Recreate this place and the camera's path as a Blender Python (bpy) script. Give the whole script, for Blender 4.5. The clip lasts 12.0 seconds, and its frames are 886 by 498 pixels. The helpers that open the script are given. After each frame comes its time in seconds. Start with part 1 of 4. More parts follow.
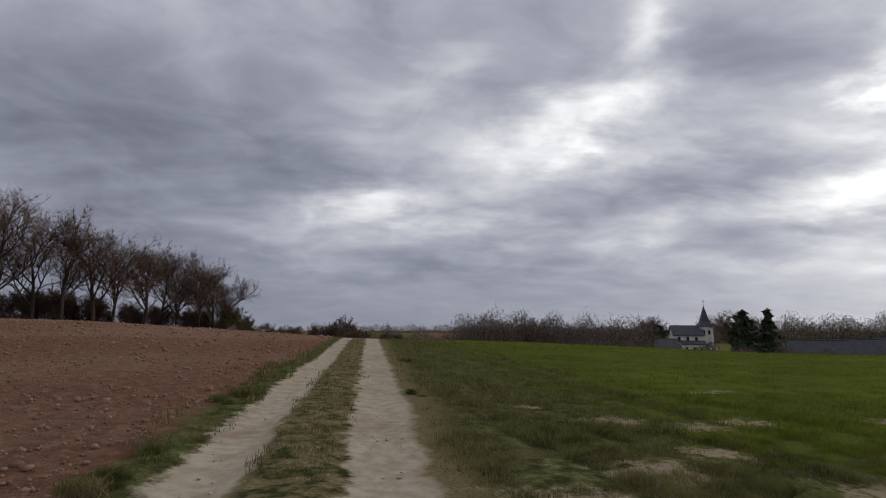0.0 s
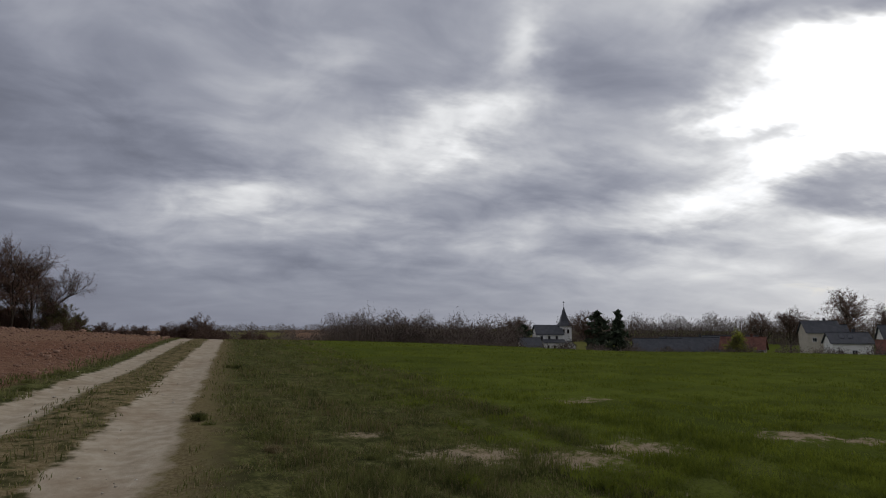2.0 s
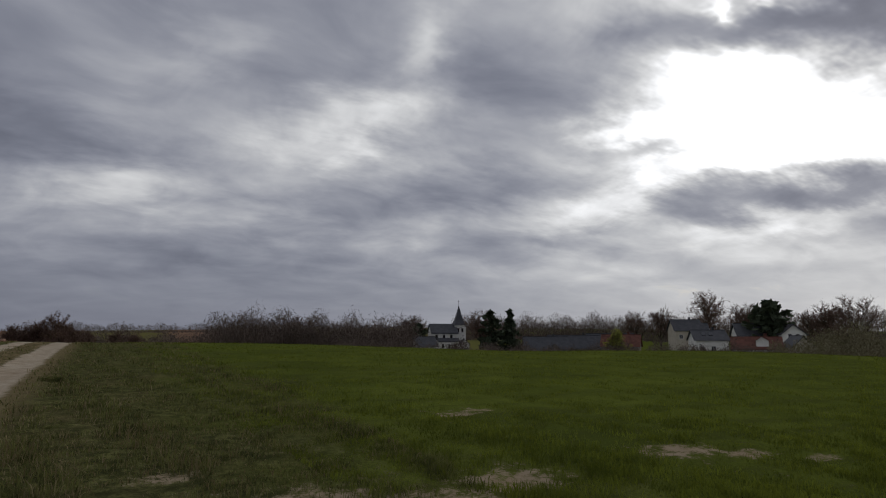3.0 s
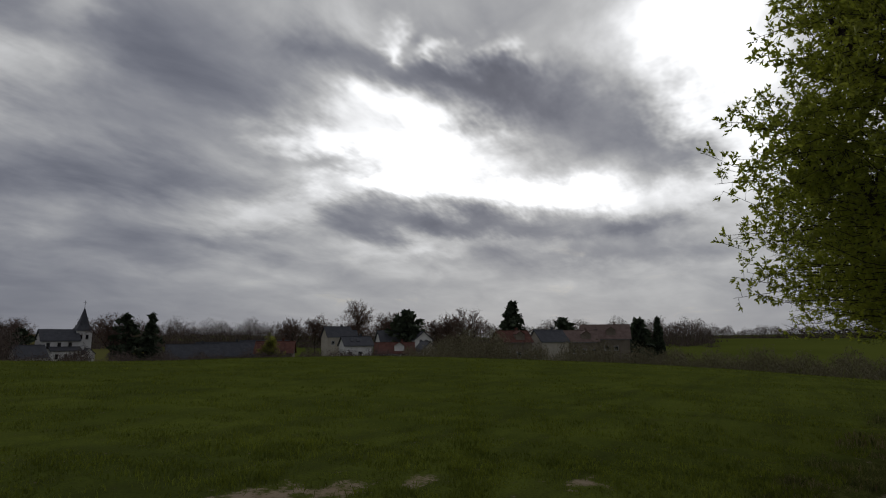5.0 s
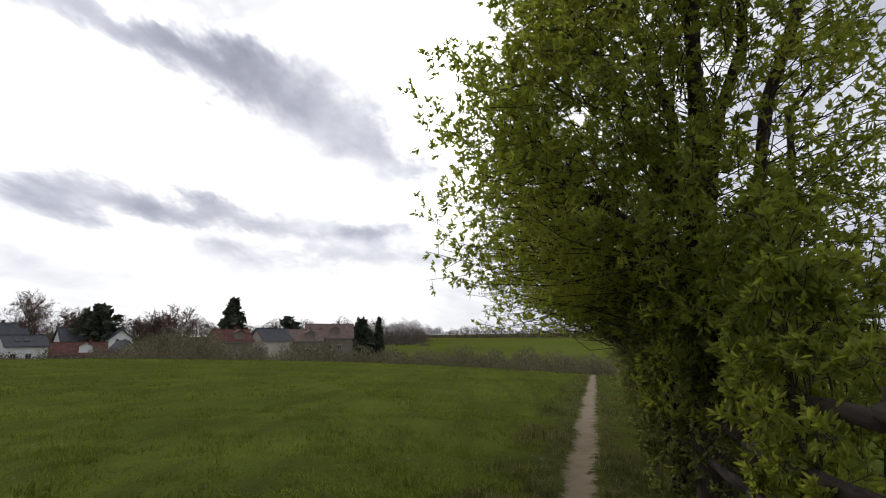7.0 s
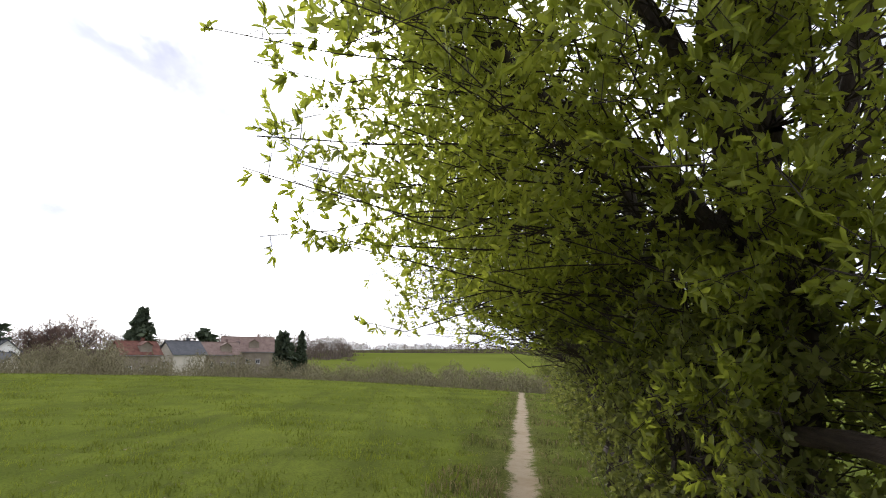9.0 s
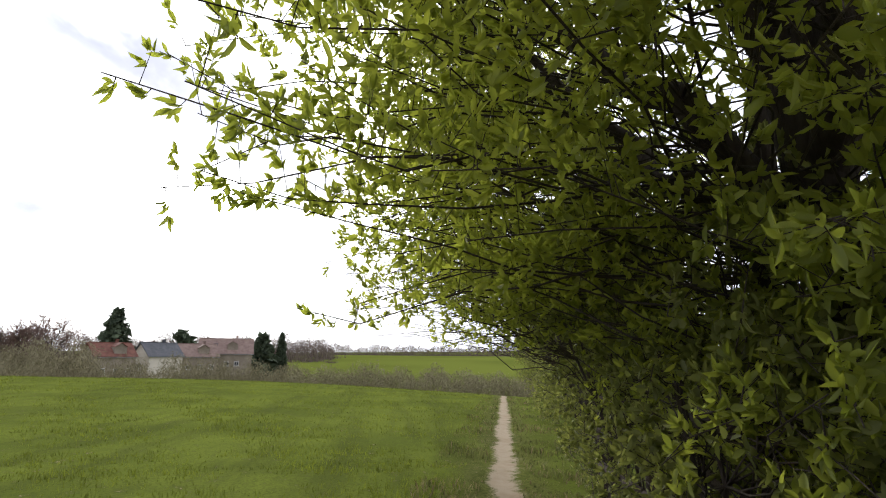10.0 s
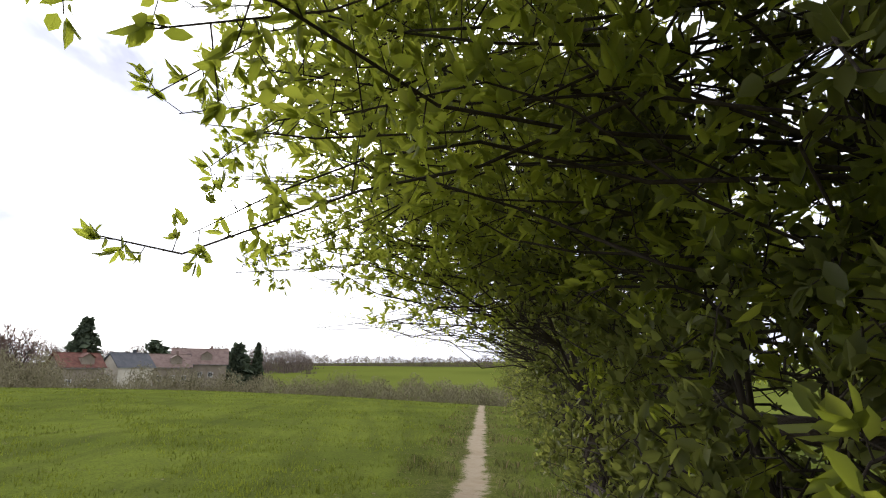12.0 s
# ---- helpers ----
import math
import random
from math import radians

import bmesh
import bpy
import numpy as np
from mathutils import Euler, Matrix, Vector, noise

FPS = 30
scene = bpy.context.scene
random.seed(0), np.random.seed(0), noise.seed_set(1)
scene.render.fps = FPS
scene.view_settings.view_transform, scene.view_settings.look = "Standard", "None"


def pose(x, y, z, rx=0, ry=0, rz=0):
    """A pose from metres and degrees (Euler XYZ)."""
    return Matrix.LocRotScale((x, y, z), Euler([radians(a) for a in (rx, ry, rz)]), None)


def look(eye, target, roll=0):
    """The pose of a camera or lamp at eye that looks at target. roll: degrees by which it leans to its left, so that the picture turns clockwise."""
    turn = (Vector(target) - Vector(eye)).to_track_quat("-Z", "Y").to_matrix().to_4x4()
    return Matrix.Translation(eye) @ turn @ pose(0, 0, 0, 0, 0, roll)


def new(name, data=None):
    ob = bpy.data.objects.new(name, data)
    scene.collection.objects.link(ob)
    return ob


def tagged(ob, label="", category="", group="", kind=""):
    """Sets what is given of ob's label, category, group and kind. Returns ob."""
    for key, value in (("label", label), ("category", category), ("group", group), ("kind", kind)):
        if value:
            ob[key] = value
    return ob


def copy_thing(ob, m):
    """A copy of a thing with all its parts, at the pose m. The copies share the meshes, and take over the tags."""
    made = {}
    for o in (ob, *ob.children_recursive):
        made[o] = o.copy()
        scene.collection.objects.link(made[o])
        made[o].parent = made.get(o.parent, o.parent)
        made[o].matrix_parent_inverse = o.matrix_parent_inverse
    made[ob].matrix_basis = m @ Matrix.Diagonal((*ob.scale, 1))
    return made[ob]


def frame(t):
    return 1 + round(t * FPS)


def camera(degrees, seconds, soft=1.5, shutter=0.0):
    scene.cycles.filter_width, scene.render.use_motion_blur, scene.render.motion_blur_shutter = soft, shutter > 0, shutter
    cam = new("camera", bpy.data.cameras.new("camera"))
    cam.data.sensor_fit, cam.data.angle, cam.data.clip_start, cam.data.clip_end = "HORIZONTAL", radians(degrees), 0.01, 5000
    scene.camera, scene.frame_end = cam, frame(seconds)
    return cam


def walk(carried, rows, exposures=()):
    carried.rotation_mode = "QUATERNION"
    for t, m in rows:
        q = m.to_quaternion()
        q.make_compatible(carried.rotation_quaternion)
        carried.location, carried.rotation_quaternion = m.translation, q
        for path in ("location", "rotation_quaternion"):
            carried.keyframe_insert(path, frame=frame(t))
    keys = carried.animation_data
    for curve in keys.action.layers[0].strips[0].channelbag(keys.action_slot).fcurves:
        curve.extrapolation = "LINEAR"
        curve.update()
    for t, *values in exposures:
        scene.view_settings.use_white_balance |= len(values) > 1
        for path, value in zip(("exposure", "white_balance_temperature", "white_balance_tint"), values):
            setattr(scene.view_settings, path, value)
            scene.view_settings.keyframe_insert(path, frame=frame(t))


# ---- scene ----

# ---------------------------------------------------------------- camera
cam = camera(77.99, 12.0, soft=1.1)
# seconds, x, y, z, heading clockwise from +y, degrees up, lean to the right
PATH = [
    (0.0, 0.000, 0.000, 1.524, -0.00, 8.72, -0.47),
    (0.5, 0.116, 0.646, 1.532, 1.07, 8.69, -0.40),
    (1.0, 0.320, 1.260, 1.505, 4.48, 8.75, -0.32),
    (1.5, 0.557, 1.933, 1.476, 9.00, 8.73, -0.30),
    (2.0, 0.857, 2.561, 1.532, 13.08, 8.76, -0.29),
    (2.5, 1.233, 3.141, 1.625, 17.54, 8.70, -0.14),
    (4.5, 3.278, 4.673, 1.647, 48.89, 9.07, 0.18),
    (5.0, 3.809, 4.809, 1.591, 58.09, 9.29, 0.21),
    (5.5, 4.318, 4.885, 1.554, 69.36, 9.28, 0.14),
    (6.0, 4.843, 4.899, 1.531, 77.54, 9.25, 0.24),
    (6.5, 5.348, 4.869, 1.525, 82.29, 9.17, 0.08),
    (7.0, 5.900, 4.763, 1.487, 85.79, 9.14, 0.20),
    (9.0, 8.518, 4.485, 1.436, 93.12, 10.70, -0.32),
    (9.5, 8.946, 4.399, 1.417, 94.12, 10.89, -0.12),
    (10.0, 9.347, 4.340, 1.411, 94.90, 10.98, -0.47),
    (10.5, 9.727, 4.232, 1.400, 95.58, 11.28, -0.51),
    (11.0, 10.110, 4.149, 1.379, 96.05, 11.65, -0.58),
    (11.5, 10.409, 4.042, 1.338, 96.55, 11.86, -0.55),
    (12.0, 10.672, 3.922, 1.237, 96.89, 12.08, -0.34),
]


def heading(az, el):
    a, e = radians(az), radians(el)
    return Vector((math.sin(a) * math.cos(e), math.cos(a) * math.cos(e), math.sin(e)))


EXPOSURES = [(0.0, 0.0), (1.5, -0.15), (2.5, -0.3), (4.5, -0.95), (5.5, -0.9), (6.0, -0.65), (6.5, -0.1), (7.0, 0.5), (7.2, 0.75), (8.8, 1.65), (12.0, 1.65)]
walk(cam, [(t, look((x, y, z), Vector((x, y, z)) + heading(az, el), -lean)) for t, x, y, z, az, el, lean in PATH], EXPOSURES)

# ---------------------------------------------------------------- node helpers


class Nodes:
    """A short way to write node trees."""

    def __init__(self, tree):
        self.tree = tree
        tree.nodes.clear()

    def add(self, kind, **props):
        n = self.tree.nodes.new(kind)
        for k, v in props.items():
            if k in n.inputs:
                self.put(n.inputs[k], v)
        return n

    def put(self, socket, v):
        if hasattr(v, "is_output"):
            self.tree.links.new(v, socket)
        elif v is not None:
            socket.default_value = v

    def math(self, op, a, b=None, c=None, clamp=False):
        n = self.tree.nodes.new("ShaderNodeMath")
        n.operation, n.use_clamp = op, clamp
        for s, v in zip(n.inputs, (a, b, c)):
            self.put(s, v)
        return n.outputs[0]

    def mix(self, f, a, b, blend="MIX"):
        n = self.tree.nodes.new("ShaderNodeMix")
        n.data_type, n.blend_type = "RGBA", blend
        self.put(n.inputs["Factor"], f)
        self.put(n.inputs["A"], a if hasattr(a, "is_output") else (*a, 1))
        self.put(n.inputs["B"], b if hasattr(b, "is_output") else (*b, 1))
        return n.outputs["Result"]

    def noise(self, vec, scale, detail=4, rough=0.55, out="Fac", distortion=0.0):
        n = self.tree.nodes.new("ShaderNodeTexNoise")
        self.put(n.inputs["Vector"], vec)
        n.inputs["Scale"].default_value, n.inputs["Detail"].default_value = scale, detail
        n.inputs["Roughness"].default_value, n.inputs["Distortion"].default_value = rough, distortion
        return n.outputs[out]

    def ramp(self, v, lo, hi, a=0.0, b=1.0):
        n = self.tree.nodes.new("ShaderNodeMapRange")
        n.interpolation_type = "SMOOTHSTEP"
        for s, x in zip(n.inputs, (v, lo, hi, a, b)):
            self.put(s, x)
        return n.outputs[0]

    def combine(self, x, y, z):
        n = self.tree.nodes.new("ShaderNodeCombineXYZ")
        for s, v in zip(n.inputs, (x, y, z)):
            self.put(s, v)
        return n.outputs[0]


# ---------------------------------------------------------------- sky and sun
SUN_AZ, SUN_EL = 66.0, 24.0
world = bpy.data.worlds.new("cloudy_sky")
scene.world = world
world.use_nodes = True
N = Nodes(world.node_tree)
sep = N.add("ShaderNodeSeparateXYZ", Vector=N.add("ShaderNodeTexCoord").outputs["Generated"])
dx, dy, dz = sep.outputs
up = N.math("MAXIMUM", dz, 0.0)
flat = N.math("ADD", up, 0.24)
cloud_plane = N.combine(N.math("DIVIDE", dx, flat), N.math("DIVIDE", dy, flat), 0.0)
rot = N.add("ShaderNodeMapping", Vector=cloud_plane)
rot.inputs["Rotation"].default_value[2] = radians(-28)
rot.inputs["Scale"].default_value = (0.5, 1.0, 1.0)
n_big = N.noise(rot.outputs[0], 1.5, 4, 0.5, distortion=0.5)
n_small = N.noise(rot.outputs[0], 4.2, 4, 0.5, distortion=0.4)
n_mid = N.noise(cloud_plane, 3.0, 5, 0.55, distortion=0.6)
az = N.math("MULTIPLY", N.math("ARCTAN2", dx, dy), 57.2958)
el = N.math("MULTIPLY", N.math("ARCSINE", dz), 57.2958)
warp_a = N.noise(cloud_plane, 2.2, 5, 0.62)
warp_b = N.noise(rot.outputs[0], 3.1, 5, 0.62)
el_scale = N.ramp(el, 0.0, 30.0, 0.25, 1.0)
azw = N.math("ADD", az, N.math("MULTIPLY", N.math("SUBTRACT", warp_a, 0.5), 22.0))
elw = N.math("ADD", el, N.math("MULTIPLY", N.math("MULTIPLY", N.math("SUBTRACT", warp_b, 0.5), 15.0), el_scale))


def lobe(a, e, wa, we, tilt, amount):
    """A soft cloud or a gap between clouds, in the direction a, e."""
    p, q = N.math("SUBTRACT", azw, a), N.math("SUBTRACT", elw, e)
    c, s = math.cos(radians(tilt)), math.sin(radians(tilt))
    u = N.math("ADD", N.math("MULTIPLY", p, c / wa), N.math("MULTIPLY", q, s / wa))
    v = N.math("ADD", N.math("MULTIPLY", p, -s / we), N.math("MULTIPLY", q, c / we))
    d = N.math("ADD", N.math("MULTIPLY", u, u), N.math("MULTIPLY", v, v))
    return N.math("MULTIPLY", N.math("EXPONENT", N.math("MULTIPLY", d, -1.0)), amount)


GAPS = [(54, 19.8, 11, 3.0, 0, 1.9), (64, 15.0, 14, 2.0, -4, 1.9), (45, 14.0, 9, 2.0, 16, 1.3), (42, 20, 4, 2, 10, 0.8),
        (54.5, 30.5, 1.6, 1.6, 40, 1.7), (60, 29.4, 2.2, 1.0, -10, 1.6), (66.0, 28.3, 2.2, 1.3, -20, 1.3), (85, 28, 9, 5, -30, 1.8),
        (88, 17, 7, 6, 0, 1.4), (58, 9.4, 11, 1.3, 0, 0.9), (14, 20.5, 12, 2.2, 10, 0.9), (-8, 13.5, 8, 2.2, 8, 0.8), (22, 28.5, 4, 3, 40, 0.9),
        (0, 27, 8, 3, 20, 0.5), (50, 23.5, 7, 2.0, 10, 0.8)]
BANKS = [(-36, 19, 14, 6, 0, -0.8), (-33, 9, 20, 7, 0, -0.55), (-11, 17, 9, 2.4, -5, -0.6), (7, 10.2, 12, 1.9, 8, -0.6), (28, 15.6, 12, 2.6, 3, -0.9), (31, 24.8, 9, 5, 0, -0.7),
         (60, 11.9, 21, 2.4, -3, -1.35), (70, 8.3, 22, 1.1, 0, -0.7), (69, 22.6, 17, 4.4, -20, -1.2), (82, 18.5, 5, 2.6, -25, -1.2), (46, 18.4, 6, 1.4, 3, -1.0), (58, 26.6, 13, 3.0, -12, -1.3), (46, 29, 7, 3.0, 10, -0.8),
         (78, 11.0, 6, 1.0, 0, -0.7), (36, 9.0, 14, 1.5, 4, -0.5)]
value = N.math("ADD", -1.35, N.math("MULTIPLY", N.math("SUBTRACT", n_big, 0.5), 2.6))
value = N.math("ADD", value, N.math("MULTIPLY", N.math("SUBTRACT", n_small, 0.5), 1.0))
value = N.math("ADD", value, N.math("MULTIPLY", N.math("SUBTRACT", n_mid, 0.5), 1.7))
towards = N.math("ADD", N.math("MULTIPLY", N.math("SUBTRACT", az, SUN_AZ), 0.021), 0.0)
upward = N.math("MULTIPLY", N.math("SUBTRACT", el, SUN_EL), 0.026)
glow = N.math("EXPONENT", N.math("MULTIPLY", N.math("ADD", N.math("MULTIPLY", towards, towards), N.math("MULTIPLY", upward, upward)), -1.0))
value = N.math("ADD", value, N.math("MULTIPLY", glow, 1.45))
# added fill: mostly unseen sky opposite the sun, raised to brighten shaded faces
away = N.math("SUBTRACT", N.math("MULTIPLY", dx, -math.sin(radians(SUN_AZ))), N.math("MULTIPLY", dy, math.cos(radians(SUN_AZ))))
value = N.math("ADD", value, N.ramp(away, -0.1, 0.8, 0.0, 0.4))
for spec in GAPS + BANKS:
    value = N.math("ADD", value, lobe(*spec))
# near the horizon the layers run together into a paler band
near_horizon = N.ramp(el, 1.0, 11.0, 1.0, 0.0)
value = N.math("ADD", N.math("MULTIPLY", value, N.math("SUBTRACT", 1.0, N.math("MULTIPLY", near_horizon, 0.75))),
               N.math("MULTIPLY", near_horizon, N.math("ADD", -1.6, N.math("MULTIPLY", glow, 1.75))))
value = N.math("MINIMUM", N.math("MAXIMUM", value, -2.5), 1.3)
light = N.math("POWER", 2.0, value)
tint = N.mix(N.ramp(value, -2.3, 0.0), (0.92, 0.98, 1.24), (0.99, 1.0, 1.02))
cloud_light = N.mix(1.0, tint, N.combine(light, light, light), "MULTIPLY")
sky = N.add("ShaderNodeTexSky")
sky.sky_type, sky.sun_disc = "NISHITA", False
sky.sun_elevation, sky.sun_rotation = radians(SUN_EL), radians(SUN_AZ)
blue = N.mix(1.0, sky.outputs[0], (0.06, 0.06, 0.06), "MULTIPLY")
cover = N.ramp(n_mid, 0.62, 0.80, 0.97, 0.75)
sky_light = N.mix(cover, blue, cloud_light)
ground_dim = N.mix(N.ramp(dz, -0.03, 0.0), (0.06, 0.06, 0.04), sky_light)
out = N.add("ShaderNodeOutputWorld", Surface=N.add("ShaderNodeBackground", Color=ground_dim, Strength=1.0).outputs[0])

sun = new("sun", bpy.data.lights.new("sun", "SUN"))
sun.data.energy, sun.data.angle, sun.data.color = 0.8, radians(14), (1.0, 0.95, 0.87)
sun.matrix_basis = look((0, 0, 50), Vector((0, 0, 50)) - heading(SUN_AZ, SUN_EL))

# ---------------------------------------------------------------- materials


def material(name, rough=0.9, spec=0.2):
    m = bpy.data.materials.new(name)
    m.use_nodes = True
    n = Nodes(m.node_tree)
    b = n.add("ShaderNodeBsdfPrincipled", Roughness=rough)
    b.inputs["Specular IOR Level"].default_value = spec
    n.add("ShaderNodeOutputMaterial", Surface=b.outputs[0])
    return m, n, b


def plain(name, low, high, scale=3.0, rough=0.9, bump=0.3, fine=25.0, spec=0.2, random_by="none", streak=None):
    """A surface whose colour wanders between two tones at two scales, with fine relief."""
    m, n, b = material(name, rough, spec)
    co = n.add("ShaderNodeTexCoord").outputs["Object"]
    if streak:
        mp = n.add("ShaderNodeMapping", Vector=co)
        mp.inputs["Scale"].default_value = streak
        co = mp.outputs[0]
    f = n.math("ADD", n.math("MULTIPLY", n.noise(co, scale, 4), 0.65), n.math("MULTIPLY", n.noise(co, fine, 3), 0.35))
    f = n.ramp(f, 0.3, 0.7)
    if random_by == "island":
        f = n.math("ADD", n.math("MULTIPLY", f, 0.4), n.math("MULTIPLY", n.add("ShaderNodeNewGeometry").outputs["Random Per Island"], 0.6))
    if random_by == "object":
        f = n.math("ADD", n.math("MULTIPLY", f, 0.5), n.math("MULTIPLY", n.add("ShaderNodeObjectInfo").outputs["Random"], 0.5))
    n.put(b.inputs["Base Color"], n.mix(f, low, high))
    if bump:
        bp = n.add("ShaderNodeBump", Strength=bump, Distance=0.02, Height=n.noise(co, fine, 4))
        n.put(b.inputs["Normal"], bp.outputs[0])
    return m


def leafy(name, low, high, through_low, through_high, share=0.45, gloss=0.25, clump=0.0):
    """Leaves and blades: light shines through them."""
    m = bpy.data.materials.new(name)
    m.use_nodes = True
    n = Nodes(m.node_tree)
    f = n.add("ShaderNodeNewGeometry").outputs["Random Per Island"]
    co = n.add("ShaderNodeTexCoord").outputs["Object"]
    f = n.math("ADD", n.math("MULTIPLY", f, 0.6), n.math("MULTIPLY", n.ramp(n.noise(co, 0.8, 4), 0.3, 0.7), 0.4))
    if clump:
        f = n.math("ADD", n.math("MULTIPLY", f, 0.4), n.math("MULTIPLY", n.ramp(n.noise(co, clump, 5, 0.65), 0.36, 0.64), 0.6))
    b = n.add("ShaderNodeBsdfPrincipled", Roughness=0.55)
    b.inputs["Specular IOR Level"].default_value = gloss
    n.put(b.inputs["Base Color"], n.mix(f, low, high))
    t = n.add("ShaderNodeBsdfTranslucent", Color=n.mix(f, through_low, through_high))
    mix = n.add("ShaderNodeMixShader", Fac=share)
    n.put(mix.inputs[1], b.outputs[0])
    n.put(mix.inputs[2], t.outputs[0])
    n.add("ShaderNodeOutputMaterial", Surface=mix.outputs[0])
    return m


def soil_material():
    m, n, b = material("fields_and_tracks", 1.0, 0.0)
    geo = n.add("ShaderNodeNewGeometry")
    co = geo.outputs["Position"]

    def attr(name):
        a = n.add("ShaderNodeAttribute")
        a.attribute_name = name
        return a.outputs["Fac"]

    u, v, bare, far = attr("track"), attr("trail"), attr("bare"), attr("far")
    n1, n2, n3 = n.noise(co, 0.9, 5, 0.6), n.noise(co, 5.0, 5, 0.6), n.noise(co, 28.0, 4, 0.6)
    n4 = n.noise(co, 90.0, 3, 0.6)
    wob = n.math("ADD", n.math("MULTIPLY", n.math("SUBTRACT", n1, 0.5), 0.42), n.math("MULTIPLY", n.math("SUBTRACT", n2, 0.5), 0.42))
    uu = n.math("ADD", u, wob)
    # bare tilled earth
    earth = n.mix(n.ramp(n2, 0.35, 0.68), (0.172, 0.088, 0.058), (0.312, 0.174, 0.116))
    earth = n.mix(n.ramp(n4, 0.42, 0.62), n.mix(0.6, earth, (0.095, 0.052, 0.036)), earth)
    earth = n.mix(n.math("MULTIPLY", n.ramp(n.noise(co, 0.08, 4), 0.4, 0.65), 0.45), earth, (0.285, 0.195, 0.130))
    # trodden pale dirt
    dirt = n.mix(n.ramp(n2, 0.3, 0.7), (0.300, 0.245, 0.175), (0.430, 0.370, 0.285))
    dirt = n.mix(n.math("MULTIPLY", n.ramp(n1, 0.5, 0.72), 0.55), dirt, (0.215, 0.150, 0.095))
    dirt = n.mix(n.math("MULTIPLY", n.ramp(n4, 0.58, 0.72), 0.5), dirt, (0.20, 0.16, 0.115))
    # turf and young corn
    turf = n.mix(n.ramp(n2, 0.36, 0.64), (0.040, 0.042, 0.017), (0.125, 0.126, 0.046))
    turf = n.mix(n.math("MULTIPLY", n.ramp(n1, 0.45, 0.70), 0.6), turf, (0.150, 0.122, 0.060))
    turf = n.mix(n.math("MULTIPLY", n.ramp(n3, 0.42, 0.60), 0.6), turf, (0.030, 0.034, 0.014))
    crop = n.mix(n.ramp(n.noise(co, 0.35, 4), 0.3, 0.7), (0.077, 0.095, 0.018), (0.120, 0.144, 0.025))
    rows = n.add("ShaderNodeMapping", Vector=co)
    rows.inputs["Rotation"].default_value[2] = radians(-14)
    rows.inputs["Scale"].default_value = (0.10, 1.6, 1.0)
    streak = n.ramp(n.noise(rows.outputs[0], 1.0, 4, 0.6), 0.42, 0.68)
    crop = n.mix(n.math("MULTIPLY", streak, 0.45), crop, (0.044, 0.050, 0.016))
    crop = n.mix(n.math("MULTIPLY", n.ramp(n2, 0.45, 0.75), 0.4), crop, (0.044, 0.050, 0.016))
    crop = n.mix(n.math("MULTIPLY", n.ramp(n3, 0.45, 0.62), 0.45), crop, (0.036, 0.046, 0.014))
    dead = n.mix(n.ramp(n3, 0.3, 0.7), (0.12, 0.085, 0.045), (0.23, 0.185, 0.105))
    green = n.mix(n.ramp(n.math("ADD", u, n.math("MULTIPLY", n.math("SUBTRACT", n.noise(co, 0.45, 4), 0.5), 9.0)), 2.5, 6.5), turf, crop)
    col = n.mix(n.ramp(uu, -2.62, -2.3), earth, turf)
    col = n.mix(n.ramp(uu, 0.5, 0.9), col, green)
    verge = n.math("MULTIPLY", n.ramp(uu, 0.30, 0.45), n.ramp(uu, 1.2, 0.5))
    col = n.mix(n.math("MULTIPLY", verge, 0.75), col, dead)
    mid = n.math("MULTIPLY", n.ramp(uu, -1.40, -1.15), n.ramp(uu, -0.2, -0.45))
    col = n.mix(n.math("MULTIPLY", mid, n.ramp(n2, 0.35, 0.6)), col, dead)
    rut_r = n.math("MULTIPLY", n.ramp(uu, -0.47, -0.33), n.ramp(uu, 0.50, 0.34))
    rut_l = n.math("MULTIPLY", n.ramp(uu, -2.02, -1.86), n.ramp(uu, -1.22, -1.36))
    col = n.mix(n.math("MAXIMUM", rut_r, rut_l), col, dirt)
    vv = n.math("ABSOLUTE", n.math("ADD", v, n.math("ADD", n.math("MULTIPLY", wob, 0.85), n.math("MULTIPLY", n.math("SUBTRACT", n3, 0.5), 0.24))))
    col = n.mix(n.math("MULTIPLY", n.ramp(vv, 0.9, 0.3), 0.5), col, turf)
    col = n.mix(n.ramp(vv, 0.225, 0.10), col, n.mix(n.math("ADD", 0.2, n.math("MULTIPLY", n2, 0.6)), dirt, (0.205, 0.160, 0.105)))
    patch = n.math("ADD", bare, n.math("ADD", n.math("MULTIPLY", n.math("SUBTRACT", n2, 0.5), 2.6), n.math("MULTIPLY", n.math("SUBTRACT", n3, 0.5), 1.6)))
    col = n.mix(n.ramp(patch, 0.4, 1.0), col, n.mix(0.6, dirt, (0.20, 0.145, 0.085)))
    # the next fields, past the brow
    field = n.mix(n.ramp(n.noise(co, 0.012, 3), 0.35, 0.65), (0.084, 0.100, 0.020), (0.104, 0.122, 0.024))
    stubble = n.mix(n2, (0.125, 0.105, 0.05), (0.165, 0.13, 0.065))
    field = n.mix(attr("fallow"), field, stubble)
    field = n.mix(attr("plough"), field, (0.20, 0.125, 0.085))
    col = n.mix(far, col, field)
    n.put(b.inputs["Base Color"], col)
    height = n.math("ADD", n.math("MULTIPLY", n3, 0.6), n.math("MULTIPLY", n4, 0.4))
    rough_earth = n.ramp(uu, -2.62, -2.3, 0.07, 0.012)
    bp = n.add("ShaderNodeBump", Strength=0.9, Distance=rough_earth, Height=height)
    n.put(b.inputs["Normal"], bp.outputs[0])
    return m


